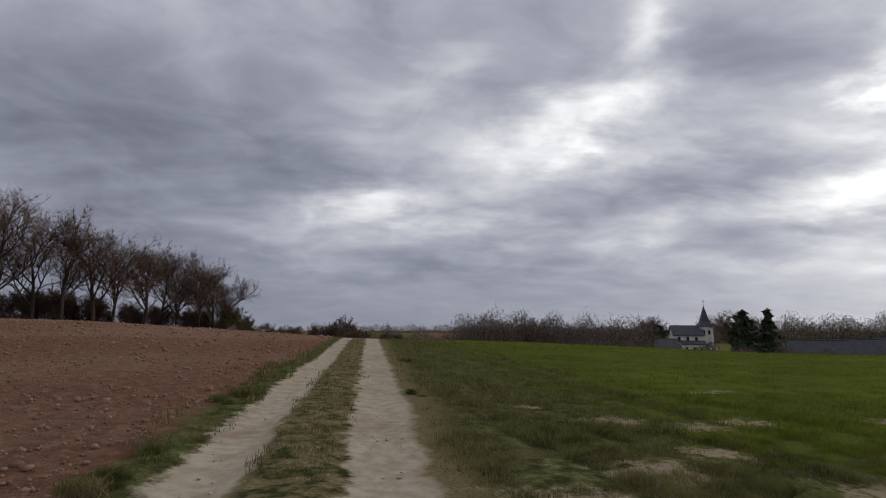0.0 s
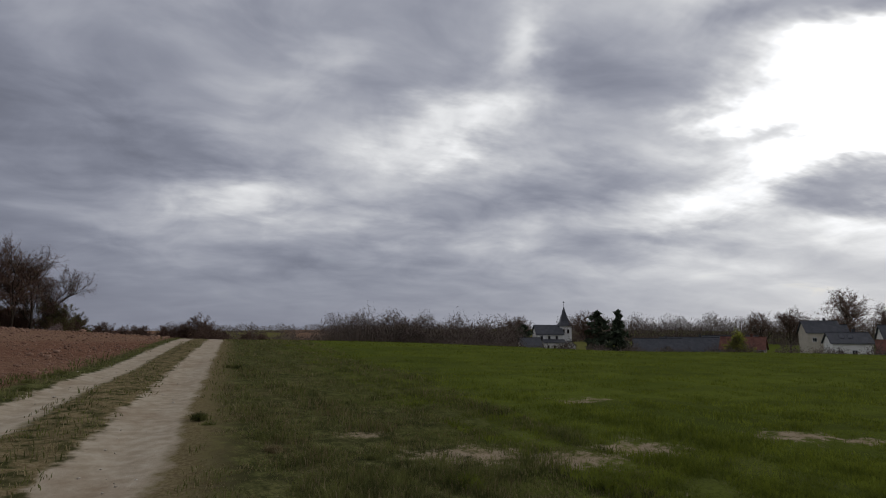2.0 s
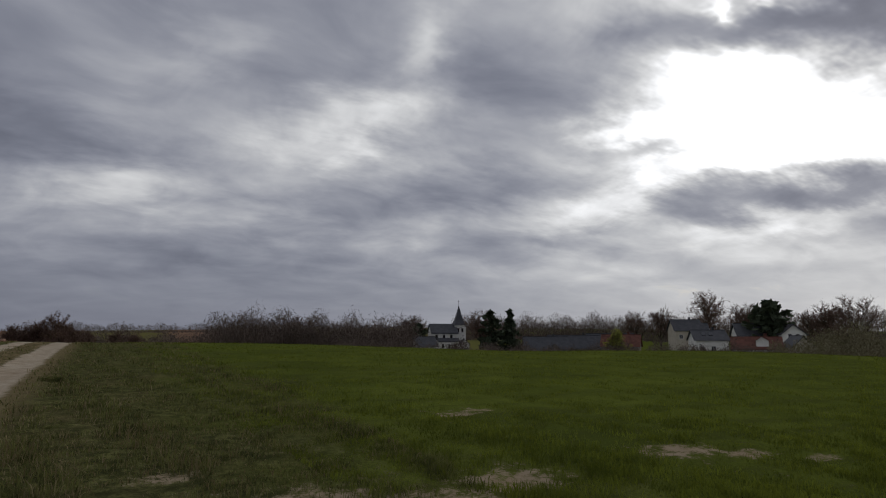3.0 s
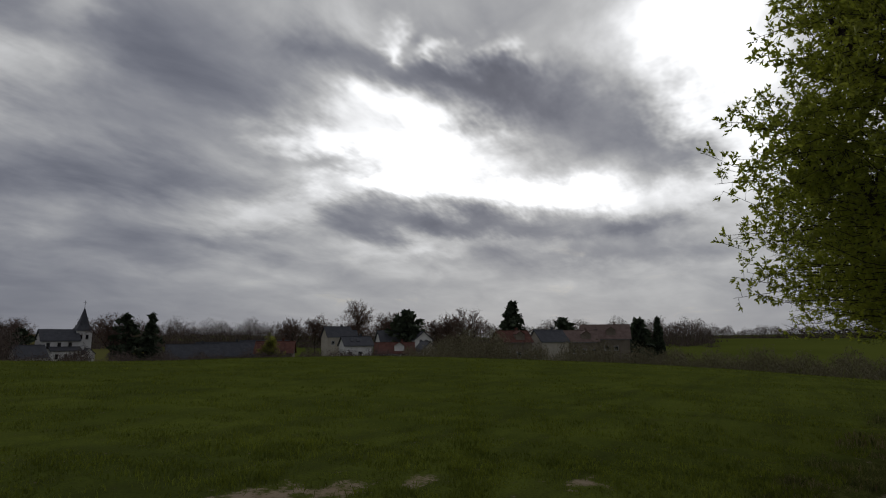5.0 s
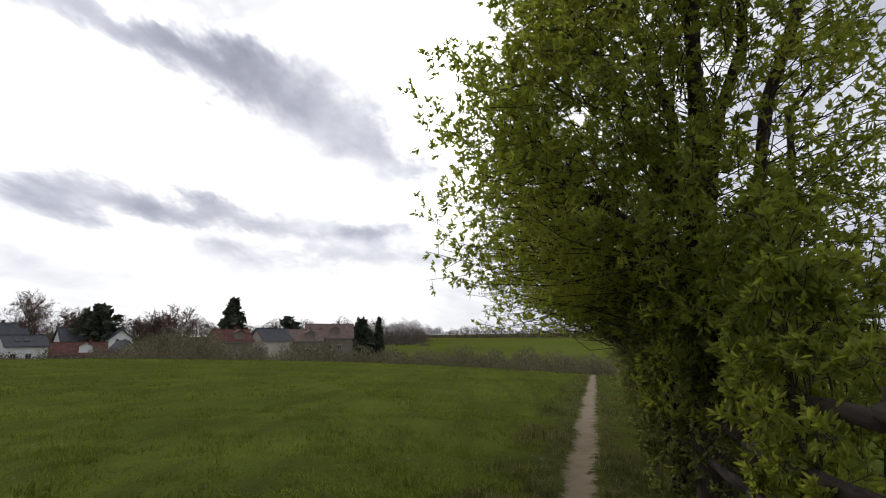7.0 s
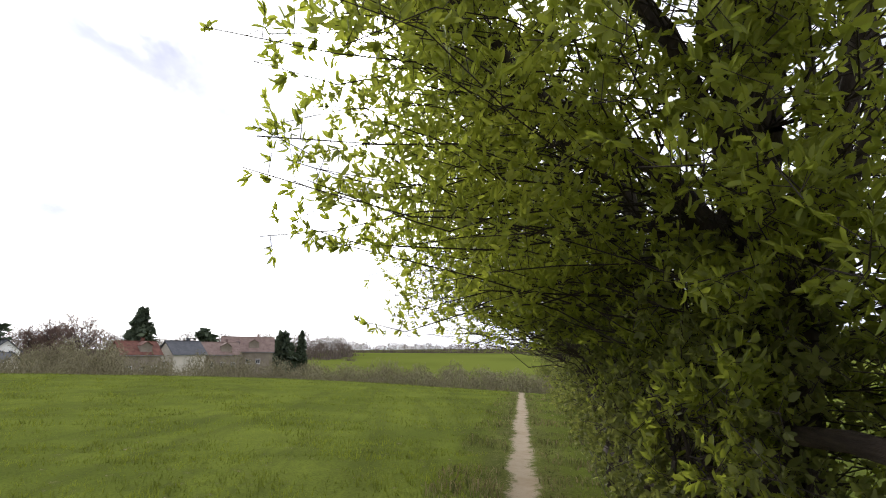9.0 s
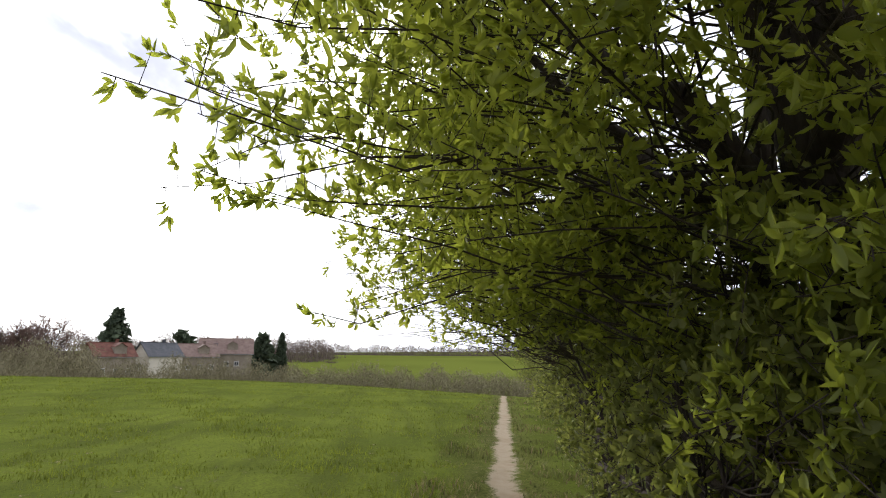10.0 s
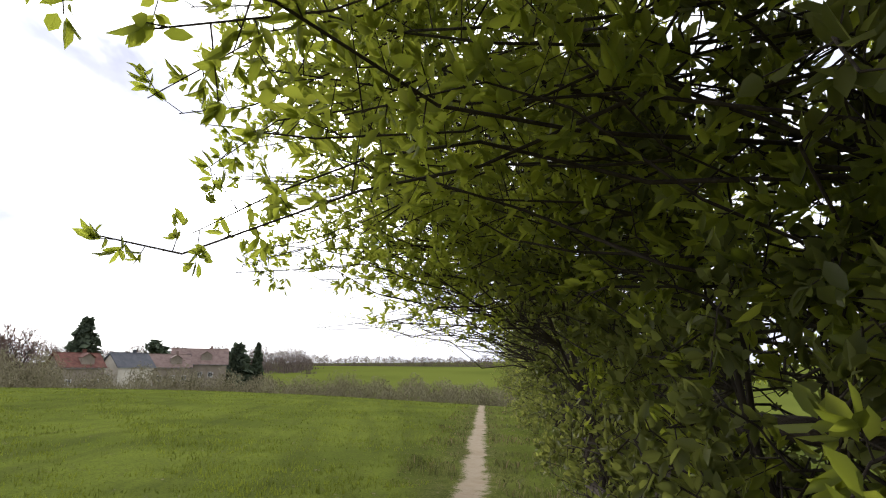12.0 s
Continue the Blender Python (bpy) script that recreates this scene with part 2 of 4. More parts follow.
SOIL = soil_material()
BLADE = leafy("grass_blade", (0.030, 0.036, 0.014), (0.190, 0.192, 0.070), (0.05, 0.06, 0.018), (0.24, 0.25, 0.07), 0.3, 0.02, 3.2)
CORN = leafy("young_corn_blade", (0.048, 0.059, 0.013), (0.172, 0.202, 0.034), (0.08, 0.10, 0.012), (0.26, 0.30, 0.036), 0.3, 0.02, 2.2)
STRAW = leafy("dry_grass_blade", (0.13, 0.10, 0.05), (0.30, 0.25, 0.14), (0.15, 0.11, 0.05), (0.25, 0.2, 0.1), 0.25, 0.0)
LEAF = leafy("fresh_willow_leaf", (0.115, 0.135, 0.032), (0.250, 0.268, 0.062), (0.29, 0.34, 0.032), (0.56, 0.60, 0.075), 0.55, 0.25)
IVY = leafy("hedge_leaf", (0.074, 0.084, 0.027), (0.190, 0.196, 0.062), (0.13, 0.15, 0.03), (0.35, 0.37, 0.08), 0.5, 0.2)
BUD = leafy("opening_bud", (0.10, 0.075, 0.035), (0.17, 0.15, 0.05), (0.12, 0.1, 0.03), (0.2, 0.18, 0.05), 0.3)
BLOSSOM = plain("pale_pink_blossom", (0.45, 0.33, 0.32), (0.6, 0.5, 0.48), random_by="island")
BARK = plain("grey_brown_bark", (0.028, 0.021, 0.016), (0.070, 0.056, 0.044), 9, 0.95, 0.8, 40, streak=(1, 1, 0.25))
TWIG = plain("brown_twig", (0.088, 0.054, 0.042), (0.165, 0.108, 0.084), 2, 0.9, 0, 9, random_by="object")
BRUSH = plain("bare_winter_brush", (0.085, 0.064, 0.054), (0.165, 0.128, 0.105), 0.25, 0.95, 0, 2, random_by="island")
SCRUB = plain("pale_budding_scrub", (0.120, 0.102, 0.060), (0.240, 0.215, 0.125), 0.25, 0.95, 0, 2, random_by="island")
NEEDLE = plain("dark_conifer_needles", (0.030, 0.042, 0.027), (0.080, 0.100, 0.056), 1.5, 0.9, 0, 8, random_by="island")
CLOD = plain("dry_reddish_clod", (0.150, 0.085, 0.060), (0.300, 0.185, 0.130), 6, 0.95, 0.6, 40, random_by="island")
STONE = plain("pale_path_pebble", (0.25, 0.21, 0.16), (0.48, 0.43, 0.36), 20, 0.9, 0.2, 60, random_by="object")
RAIL = plain("weathered_brown_wood", (0.030, 0.022, 0.017), (0.085, 0.062, 0.048), 3, 0.85, 0.7, 30, streak=(1, 1, 14))
PLASTER = plain("white_plaster", (0.62, 0.61, 0.58), (0.80, 0.79, 0.76), 0.5, 0.9, 0.1, 8)
CREAM = plain("cream_plaster", (0.40, 0.36, 0.29), (0.54, 0.49, 0.41), 0.5, 0.9, 0.1, 8)
BEIGE = plain("weathered_beige_wall", (0.15, 0.122, 0.094), (0.25, 0.21, 0.165), 0.5, 0.9, 0.1, 8)
SLATE = plain("dark_slate_roof", (0.030, 0.032, 0.038), (0.065, 0.066, 0.074), 1.2, 0.6, 0.4, 9, 0.4)
REDTILE = plain("red_clay_tile_roof", (0.085, 0.036, 0.027), (0.170, 0.075, 0.055), 1.0, 0.85, 0.5, 7)
PINKTILE = plain("faded_clay_tile_roof", (0.135, 0.090, 0.075), (0.225, 0.160, 0.135), 1.0, 0.85, 0.5, 7)
GLASS, _n, _b = material("window_glass", 0.08, 0.6)
_b.inputs["Base Color"].default_value = (0.02, 0.023, 0.028, 1)
FRAME = plain("painted_window_frame", (0.55, 0.54, 0.52), (0.72, 0.71, 0.69), 2, 0.6, 0.05)
WOODTRIM = plain("dark_timber", (0.05, 0.035, 0.025), (0.10, 0.07, 0.05), 2, 0.8, 0.2)
METAL = plain("dull_metal", (0.16, 0.17, 0.18), (0.28, 0.29, 0.30), 4, 0.5, 0.05)

# ---------------------------------------------------------------- mesh helpers


def mesh_of(name, verts, faces, mat, smooth=False):
    me = bpy.data.meshes.new(name)
    me.from_pydata([tuple(p) for p in verts] if not isinstance(verts, np.ndarray) else verts.tolist(), [], faces if not isinstance(faces, np.ndarray) else faces.tolist())
    me.materials.append(mat)
    if smooth:
        me.polygons.foreach_set("use_smooth", [True] * len(me.polygons))
    me.update()
    return me


def tris_mesh(name, verts, tris, mat):
    """A mesh from big arrays of corners and triangles."""
    me = bpy.data.meshes.new(name)
    nv, nt = len(verts), len(tris)
    me.vertices.add(nv)
    me.vertices.foreach_set("co", np.asarray(verts, np.float32).ravel())
    me.loops.add(nt * 3)
    me.loops.foreach_set("vertex_index", np.asarray(tris, np.int32).ravel())
    me.polygons.add(nt)
    me.polygons.foreach_set("loop_start", np.arange(0, nt * 3, 3, dtype=np.int32))
    me.materials.append(mat)
    me.update(calc_edges=True)
    return me


def part(name, me, parent, label=""):
    ob = new(name, me)
    ob.parent = parent
    if label:
        tagged(ob, label)
    return ob


def box(sx, sy, sz, cx=0, cy=0, cz=0):
    """Corners and faces of a box with its middle at c."""
    v = [(cx + sx / 2 * i, cy + sy / 2 * j, cz + sz / 2 * k) for i in (-1, 1) for j in (-1, 1) for k in (-1, 1)]
    f = [(0, 1, 3, 2), (4, 6, 7, 5), (0, 4, 5, 1), (2, 3, 7, 6), (0, 2, 6, 4), (1, 5, 7, 3)]
    return v, f


def join(*pieces):
    v, f = [], []
    for pv, pf in pieces:
        k = len(v)
        v += list(pv)
        f += [tuple(i + k for i in q) for q in pf]
    return v, f


def tubes(segments, sides=5):
    """Tapered tubes from an array of rows p0(3), p1(3), r0, r1."""
    s = np.asarray(segments, float)
    p0, p1, r0, r1 = s[:, :3], s[:, 3:6], s[:, 6], s[:, 7]
    d = p1 - p0
    d /= np.maximum(np.linalg.norm(d, axis=1), 1e-6)[:, None]
    ref = np.where(np.abs(d[:, 2:3]) > 0.9, np.array([[1.0, 0, 0]]), np.array([[0, 0, 1.0]]))
    a = np.cross(d, ref)
    a /= np.linalg.norm(a, axis=1)[:, None]
    b = np.cross(d, a)
    ang = np.arange(sides) * 2 * np.pi / sides
    ring = a[:, None] * np.cos(ang)[None, :, None] + b[:, None] * np.sin(ang)[None, :, None]
    v = np.concatenate([p0[:, None] + ring * r0[:, None, None], p1[:, None] + ring * r1[:, None, None]], 1)
    n = len(s)
    base = (np.arange(n) * 2 * sides)[:, None]
    i = np.arange(sides)
    j = (i + 1) % sides
    t1 = np.stack([i, j, j + sides], -1)
    t2 = np.stack([i, j + sides, i + sides], -1)
    t = np.concatenate([t1, t2], 0)[None] + base[:, :, None]
    return v.reshape(-1, 3), t.reshape(-1, 3)


def slivers(segments, rng):
    """Thin tapering twigs, one triangle each, from the same rows as tubes()."""
    s = np.asarray(segments, float)
    d = s[:, 3:6] - s[:, :3]
    side = np.cross(d, rng.normal(0, 1, d.shape))
    side *= (s[:, 6] / np.maximum(np.linalg.norm(side, axis=1), 1e-9))[:, None]
    v = np.stack([s[:, :3] - side, s[:, :3] + side, s[:, 3:6]], 1).reshape(-1, 3)
    return v, np.arange(len(v)).reshape(-1, 3)


def stack(*pieces):
    v, t, k = [], [], 0
    for pv, pt in pieces:
        v.append(pv)
        t.append(np.asarray(pt) + k)
        k += len(pv)
    return np.concatenate(v), np.concatenate(t)


# ---------------------------------------------------------------- the lie of the land
TRAIL = (11.87, 3.85, math.cos(radians(-11.15)), math.sin(radians(-11.15)))


def step(a, b, x):
    t = np.clip((x - a) / (b - a), 0, 1)
    return t * t * (3 - 2 * t)


def track_side(x, y):
    """How far a place lies to the right of the farm track's right rut."""
    return (x - 0.22 + 0.133 * y) / 1.0088


def trail_side(x, y):
    """How far a place lies to the left of the footpath."""
    return -(x - TRAIL[0]) * TRAIL[3] + (y - TRAIL[1]) * TRAIL[2]


def trail_on(x, y):
    return (x - TRAIL[0]) * TRAIL[2] + (y - TRAIL[1]) * TRAIL[3]


def height(x, y):
    """The ground: a gentle rise to a brow some 35 m off, a shallow valley and the far slope."""
    x, y = np.asarray(x, float), np.asarray(y, float)
    ex, ey = x - 4, y - 4
    r = np.hypot(ex, ey) + 1e-6
    a = np.degrees(np.arctan2(ex, ey))
    left = step(-14, -40, a) * step(-150, -100, a)
    slope = (-0.0216 * ex + 0.0294 * ey) / r + 0.009 * step(-26, -42, a) * step(-150, -100, a)
    brow = 37.1 + 46.2 * left + 19.8 * step(25, 58, a) - 14.9 * step(72, 105, a)
    w = 3.7 + 6.9 * left
    fall = 0.066 + 0.050 * step(2, 26, a) - 0.020 * left
    q = (r - brow) / w
    drop = fall * w * np.where(q > 30, q, np.log1p(np.exp(np.minimum(q, 30))))
    reach = 90 * np.tanh(r / 90)
    hill = 0.054 + slope * reach - drop
    valley = -6.6 + 7.4 * step(150, 430, r) + 19 * step(700, 2300, r) * (0.6 + 0.4 * np.sin(np.radians(a * 4)))
    k = 1.6
    d = np.clip((hill - valley) / k, -30, 30)
    return valley + k * np.log1p(np.exp(d))


def ground_z(x, y):
    return float(height(x, y))


BARE = [(2.6, 8.5, 0.85), (3.6, 8.2, 0.7), (4.6, 8.6, 0.65), (7.3, 9.0, 0.65), (8.0, 8.7, 0.4), (5.7, 12.3, 0.45), (6.3, 12.5, 0.4), (1.5, 9.6, 0.35),
        (9.9, 6.8, 0.35), (8.9, 8.3, 0.3), (3.2, 6.6, 0.7), (2.2, 5.6, 0.8), (4.2, 5.4, 0.8), (1.2, 4.6, 0.8), (5.6, 5.0, 0.4)]


def bareness(x, y):
    b = np.zeros_like(x)
    for bx, by, br in BARE:
        b = np.maximum(b, np.exp(-((x - bx) ** 2 + ((y - by) * 1.5) ** 2) / (br * br)))
    return b


def fbm(x, y, scale, seed=0.0):
    """Cheap wavy noise for large arrays, about -1 to 1."""
    t = 0
    for k, (ax, ay, ph) in enumerate([(1.0, 0.3, 0.0), (-0.5, 0.95, 1.7), (0.8, -1.3, 4.1), (1.9, 0.8, 2.2), (-1.2, 2.1, 5.5), (2.7, -1.6, 0.7)]):
        t = t + np.sin((x * ax + y * ay) * scale + ph + seed * (k + 1)) / (1 + 0.35 * k)
    return t / 2.6


def build_ground():
    rings = np.concatenate([np.arange(0.3, 15, 0.14), 15 * 1.035 ** np.arange(0, 156)])
    rings = rings[rings < 3600]
    sectors = 420
    ang = np.arange(sectors) * 2 * np.pi / sectors
    rr, aa = np.meshgrid(rings, ang, indexing="ij")
    x, y = 4 + rr * np.sin(aa), 4 + rr * np.cos(aa)
    z = height(x, y)
    u, v = track_side(x, y), trail_side(x, y)
    near = step(60, 25, rr)
    rut = np.exp(-((u - 0.0) / 0.36) ** 2) + np.exp(-((u + 1.60) / 0.31) ** 2)
    z = z - 0.045 * rut * near - 0.03 * np.exp(-(v / 0.17) ** 2) * near * step(3.0, 6.0, x)
    tilled = step(-2.45, -3.0, u)
    lumps = fbm(x, y, 7.3) * 0.02 + fbm(x, y, 17.0, 1.3) * 0.018 + np.random.default_rng(4).normal(0, 0.013, x.shape)
    z = z + (tilled * lumps + (1 - tilled) * (fbm(x, y, 1.7, 2.0) * 0.03 + fbm(x, y, 5.1, 0.6) * 0.022) * (1 - 0.93 * rut.clip(0, 1))) * near
    nr = len(rings)
    verts = np.concatenate([[[4, 4, ground_z(4, 4)]], np.stack([x, y, z], -1).reshape(-1, 3)])
    idx = 1 + np.arange(nr * sectors).reshape(nr, sectors)
    a, b = idx[:-1], idx[1:]
    a2, b2 = np.roll(a, -1, 1), np.roll(b, -1, 1)
    fan = np.stack([np.zeros(sectors, int), np.roll(idx[0], -1), idx[0]], -1)
    t = np.concatenate([fan, np.stack([a, a2, b2], -1).reshape(-1, 3), np.stack([a, b2, b], -1).reshape(-1, 3)])
    me = tris_mesh("ground", verts, t[:, ::-1], SOIL)
    me.polygons.foreach_set("use_smooth", [True] * len(me.polygons))
    vx, vy = verts[:, 0], verts[:, 1]
    vr, va = np.hypot(vx - 4, vy - 4), np.degrees(np.arctan2(vx - 4, vy - 4))
    layers = {
        "track": track_side(vx, vy),
        "trail": np.where(vx > 6.0, trail_side(vx, vy), np.abs(trail_side(vx, vy)) + 0.11 * np.maximum(6.0 - vx, 0)),
        "bare": bareness(vx, vy),
        "far": step(95, 130, vr) * step(-16, -8, va),
        "fallow": step(40, 20, va) * 0.6,
        "plough": step(-4, -2, va) * step(9, 6, va) * step(150, 190, vr),
    }
    for name, values in layers.items():
        me.attributes.new(name, "FLOAT", "POINT").data.foreach_set("value", np.asarray(values, np.float32))
    return tagged(new("ground", me), "rolling farmland with tilled earth, young corn, a farm track and footpath", "ground", kind="structure")


build_ground()


# ---------------------------------------------------------------- grass and clods
def blades(x, y, tall, wide, rng, lean=0.5, segments=2):
    """Bent blades on the ground at x, y: corners and triangles."""
    n = len(x)
    z = height(x, y) - 0.012
    a = rng.uniform(0, 2 * np.pi, n)
    ca, sa = np.cos(a), np.sin(a)
    b = rng.uniform(0, 2 * np.pi, n)
    bend = rng.uniform(0.1, 1, n) * lean * tall
    bx, by = np.cos(b) * bend, np.sin(b) * bend
    p = np.stack([x, y, z], -1)
    side = np.stack([ca * wide / 2, sa * wide / 2, np.zeros(n)], -1)
    mid = p + np.stack([bx * 0.35, by * 0.35, tall * 0.6], -1)
    tip = p + np.stack([bx, by, tall * rng.uniform(0.75, 1.0, n)], -1)
    if segments == 1:
        v = np.stack([p - side, p + side, tip], 1).reshape(-1, 3)
        return v, np.arange(3 * n).reshape(n, 3)
    v = np.stack([p - side, p + side, mid + side * 0.75, mid - side * 0.75, tip], 1).reshape(-1, 3)
    t = (np.array([[0, 1, 2], [0, 2, 3], [3, 2, 4]])[None] + (np.arange(n) * 5)[:, None, None]).reshape(-1, 3)
    return v, t


def scatter(n, r0, r1, rng, a0=-60, a1=150):
    """Places round the walk, closer together near it."""
    r = r0 * (r1 / r0) ** rng.uniform(0, 1, n)
    a = np.radians(rng.uniform(a0, a1, n))
    return 4 + r * np.sin(a), 4 + r * np.cos(a), r


def grass():
    rng = np.random.default_rng(11)
    # turf along the track, on its middle strip and along the footpath
    x, y, r = scatter(520000, 1.4, 36, rng, -80, 130)
    u, v, b = track_side(x, y), np.where(x > 3.5, trail_side(x, y), 9), bareness(x, y)
    wob = fbm(x, y, 2.1) * 0.18 + fbm(x, y, 6.0, 3.1) * 0.12
    uu = u + wob
    mid = (uu > -1.27) & (uu < -0.42) & (rng.uniform(0, 1, len(x)) < 0.45 + 0.4 * fbm(x, y, 3.0, 1.0))
    verge = (uu > -2.75) & (uu < -1.95) & (rng.uniform(0, 1, len(x)) < 0.42 + 0.55 * fbm(x, y, 2.6, 2.0))
    right = (uu > 0.55) & (uu < 5.2) & (rng.uniform(0, 1, len(x)) < np.clip((uu - 0.35) / 0.8, 0, 1))
    beside = (uu >= 5.2) & (v > -1.6) & (v < 1.1) & (np.abs(v + wob * 0.4) > 0.24)
    keep = (mid | verge | right | beside) & (rng.uniform(0, 1, len(x)) > b * 0.9) & (np.abs(v + wob * 0.4) > 0.22)
    x, y, r, u = x[keep], y[keep], r[keep], uu[keep]
    rough = np.clip(0.45 + fbm(x, y, 1.9, 0.4) * 0.6 + fbm(x, y, 5.3, 2.4) * 0.6, 0, 1)
    tall = (0.03 + 0.13 * rough ** 1.6 * np.where(u < -1.9, 1.25, np.where(u < 0, 0.45, 0.85))) * rng.uniform(0.6, 1.3, len(x))
    wide = (0.0035 + 0.0009 * r) * rng.uniform(0.7, 1.3, len(x))
    dry = rng.uniform(0, 1, len(x)) < np.where((u > -1.6) & (u < 1.2), 0.42, 0.22) + 0.2 * fbm(x, y, 0.9, 5.0)
    for name, sel, mat, label in (("turf", ~dry, BLADE, "short green turf beside the farm track and footpath"), ("dry_grass", dry, STRAW, "withered straw-coloured grass among the turf")):
        me = tris_mesh(name, *blades(x[sel], y[sel], tall[sel], wide[sel], rng, 0.8), mat)
        tagged(new(name, me), label, "grass", kind="stuff")
    # the young corn
    x, y, r = scatter(420000, 1.2, 62, rng, -12, 118)
    u, v, b = track_side(x, y), trail_side(x, y), bareness(x, y)
    keep = (u + fbm(x, y, 1.3) * 0.5 > 3.3) & (v > 0.55) & (rng.uniform(0, 1, len(x)) > b * 1.1) & (rng.uniform(0, 1, len(x)) < 0.70 + 0.35 * fbm(x, y, 0.9, 2.4) + 0.35 * fbm(x, y, 2.9, 1.4))
    x, y, r = x[keep], y[keep], r[keep]
    tall = (0.066 + 0.030 * fbm(x, y, 0.8, 1.1) + 0.034 * fbm(x, y, 3.7, 0.3)) * rng.uniform(0.6, 1.35, len(x))
    wide = (0.0045 + 0.0011 * r) * rng.uniform(0.7, 1.3, len(x))
    near = r < 9
    pieces = stack(blades(x[near], y[near], tall[near], wide[near], rng, 0.8), blades(x[~near], y[~near], tall[~near], wide[~near], rng, 0.6, 1))
    tagged(new("young_corn", tris_mesh("young_corn", *pieces, CORN)), "young green winter corn covering the sloping field", "crop", kind="stuff")


def tuft(x, y, size, seed, mat, label):
    rng = np.random.default_rng(seed)
    n = 260
    px, py = x + rng.normal(0, size * 0.45, n), y + rng.normal(0, size * 0.45, n)
    me = tris_mesh("grass_tuft", *blades(px, py, size * rng.uniform(0.5, 1.1, n), np.full(n, 0.008), rng, 1.3), mat)
    tagged(new("grass_tuft", me), label, "grass tuft", group="tufts on the verge")


def lump(rng):
    bm = bmesh.new()
    bmesh.ops.create_icosphere(bm, subdivisions=1, radius=1)
    v = np.array([p.co[:] for p in bm.verts])
    t = np.array([[p.index for p in f.verts] for f in bm.faces])
    bm.free()
    return v * (1 + rng.normal(0, 0.18, (len(v), 1))), t


def clods():
    rng = np.random.default_rng(5)
    shapes = [lump(rng) for _ in range(6)]
    x, y, r = scatter(60000, 2.5, 60, rng, -95, -3)
    keep = track_side(x, y) < -2.55 + fbm(x, y, 1.2) * 0.2
    x, y, r = x[keep][:9000], y[keep][:9000], r[keep][:9000]
    z = height(x, y)
    vs, ts, k = [], [], 0
    for i in range(len(x)):
        v, t = shapes[i % 6]
        s = (0.009 + 0.0009 * r[i]) * rng.lognormal(0, 0.5)
        a = rng.uniform(0, 6.28)
        c, d = math.cos(a), math.sin(a)
        w = np.stack([v[:, 0] * c - v[:, 1] * d, v[:, 0] * d + v[:, 1] * c, v[:, 2] * 0.7], -1) * s
        vs.append(w + (x[i], y[i], z[i] + s * 0.2))
        ts.append(t + k)
        k += len(v)
    tagged(new("clods", tris_mesh("clods", np.concatenate(vs), np.concatenate(ts), CLOD)), "dry reddish clods lying on the tilled field", "clods", kind="stuff")


def pebbles():
    rng = np.random.default_rng(8)
    shapes = [mesh_of("pebble", *[q.tolist() for q in lump(rng)], STONE, True) for _ in range(5)]
    for i in range(170):
        y = 3.5 * (22 / 3.5) ** rng.uniform()
        u = rng.choice([0.0, -1.60]) + rng.normal(0, 0.28)
        x = 0.22 - 0.133 * y + u
        s = 0.012 * rng.lognormal(0, 0.4)
        ob = new("pebble", shapes[i % 5])
        ob.matrix_basis = pose(x, y, ground_z(x, y) - 0.035, 0, 0, rng.uniform(0, 360)) @ Matrix.Diagonal((s, s * 0.8, s * 0.6, 1))
        tagged(ob, "small pale stone lying on the farm track", "pebble", group="stones on the track")


grass()
clods()
pebbles()
tuft(-3.38, 9.4, 0.20, 1, BLADE, "dark green tuft of grass on the verge")
tuft(-2.75, 4.75, 0.15, 2, BLADE, "long matted grass tuft at the field's edge")
tuft(-2.85, 5.6, 0.12, 3, BLADE, "long matted grass tuft at the field's edge")
tuft(3.4, 7.2, 0.13, 4, CORN, "lush green tuft in the young corn")
tuft(1.5, 8.3, 0.12, 5, BLADE, "dark green tuft of grass on the verge")
tuft(2.2, 7.4, 0.14, 6, CORN, "lush green tuft in the young corn")
rng_t = np.random.default_rng(19)
for i in range(26):
    ty = 4.2 + 15 * rng_t.uniform() ** 1.4
    tx = 0.22 - 0.133 * ty + (rng_t.uniform(-2.6, -2.1) if i % 3 else rng_t.uniform(0.6, 1.5))
    tuft(tx, ty, rng_t.uniform(0.07, 0.15), 100 + i, STRAW if i % 5 == 0 else BLADE, "withered pale tuft of grass on the verge" if i % 5 == 0 else "ragged green tuft of grass on the verge")


# ---------------------------------------------------------------- trees
def curve_points(p0, p1, sag, n, rng, wiggle):
    t = np.linspace(0, 1, n)[:, None]
    p = p0 + (p1 - p0) * t + np.array([0, 0, 1.0]) * sag * (t * (1 - t)) * 4
    w = rng.normal(0, wiggle, (n, 3))
    w[0] = w[-1] = 0
    return p + w


def limb(points, r0, r1):
    n = len(points)
    r = np.linspace(r0, r1, n)
    return np.concatenate([points[:-1], points[1:], r[:-1, None], r[1:, None]], 1)


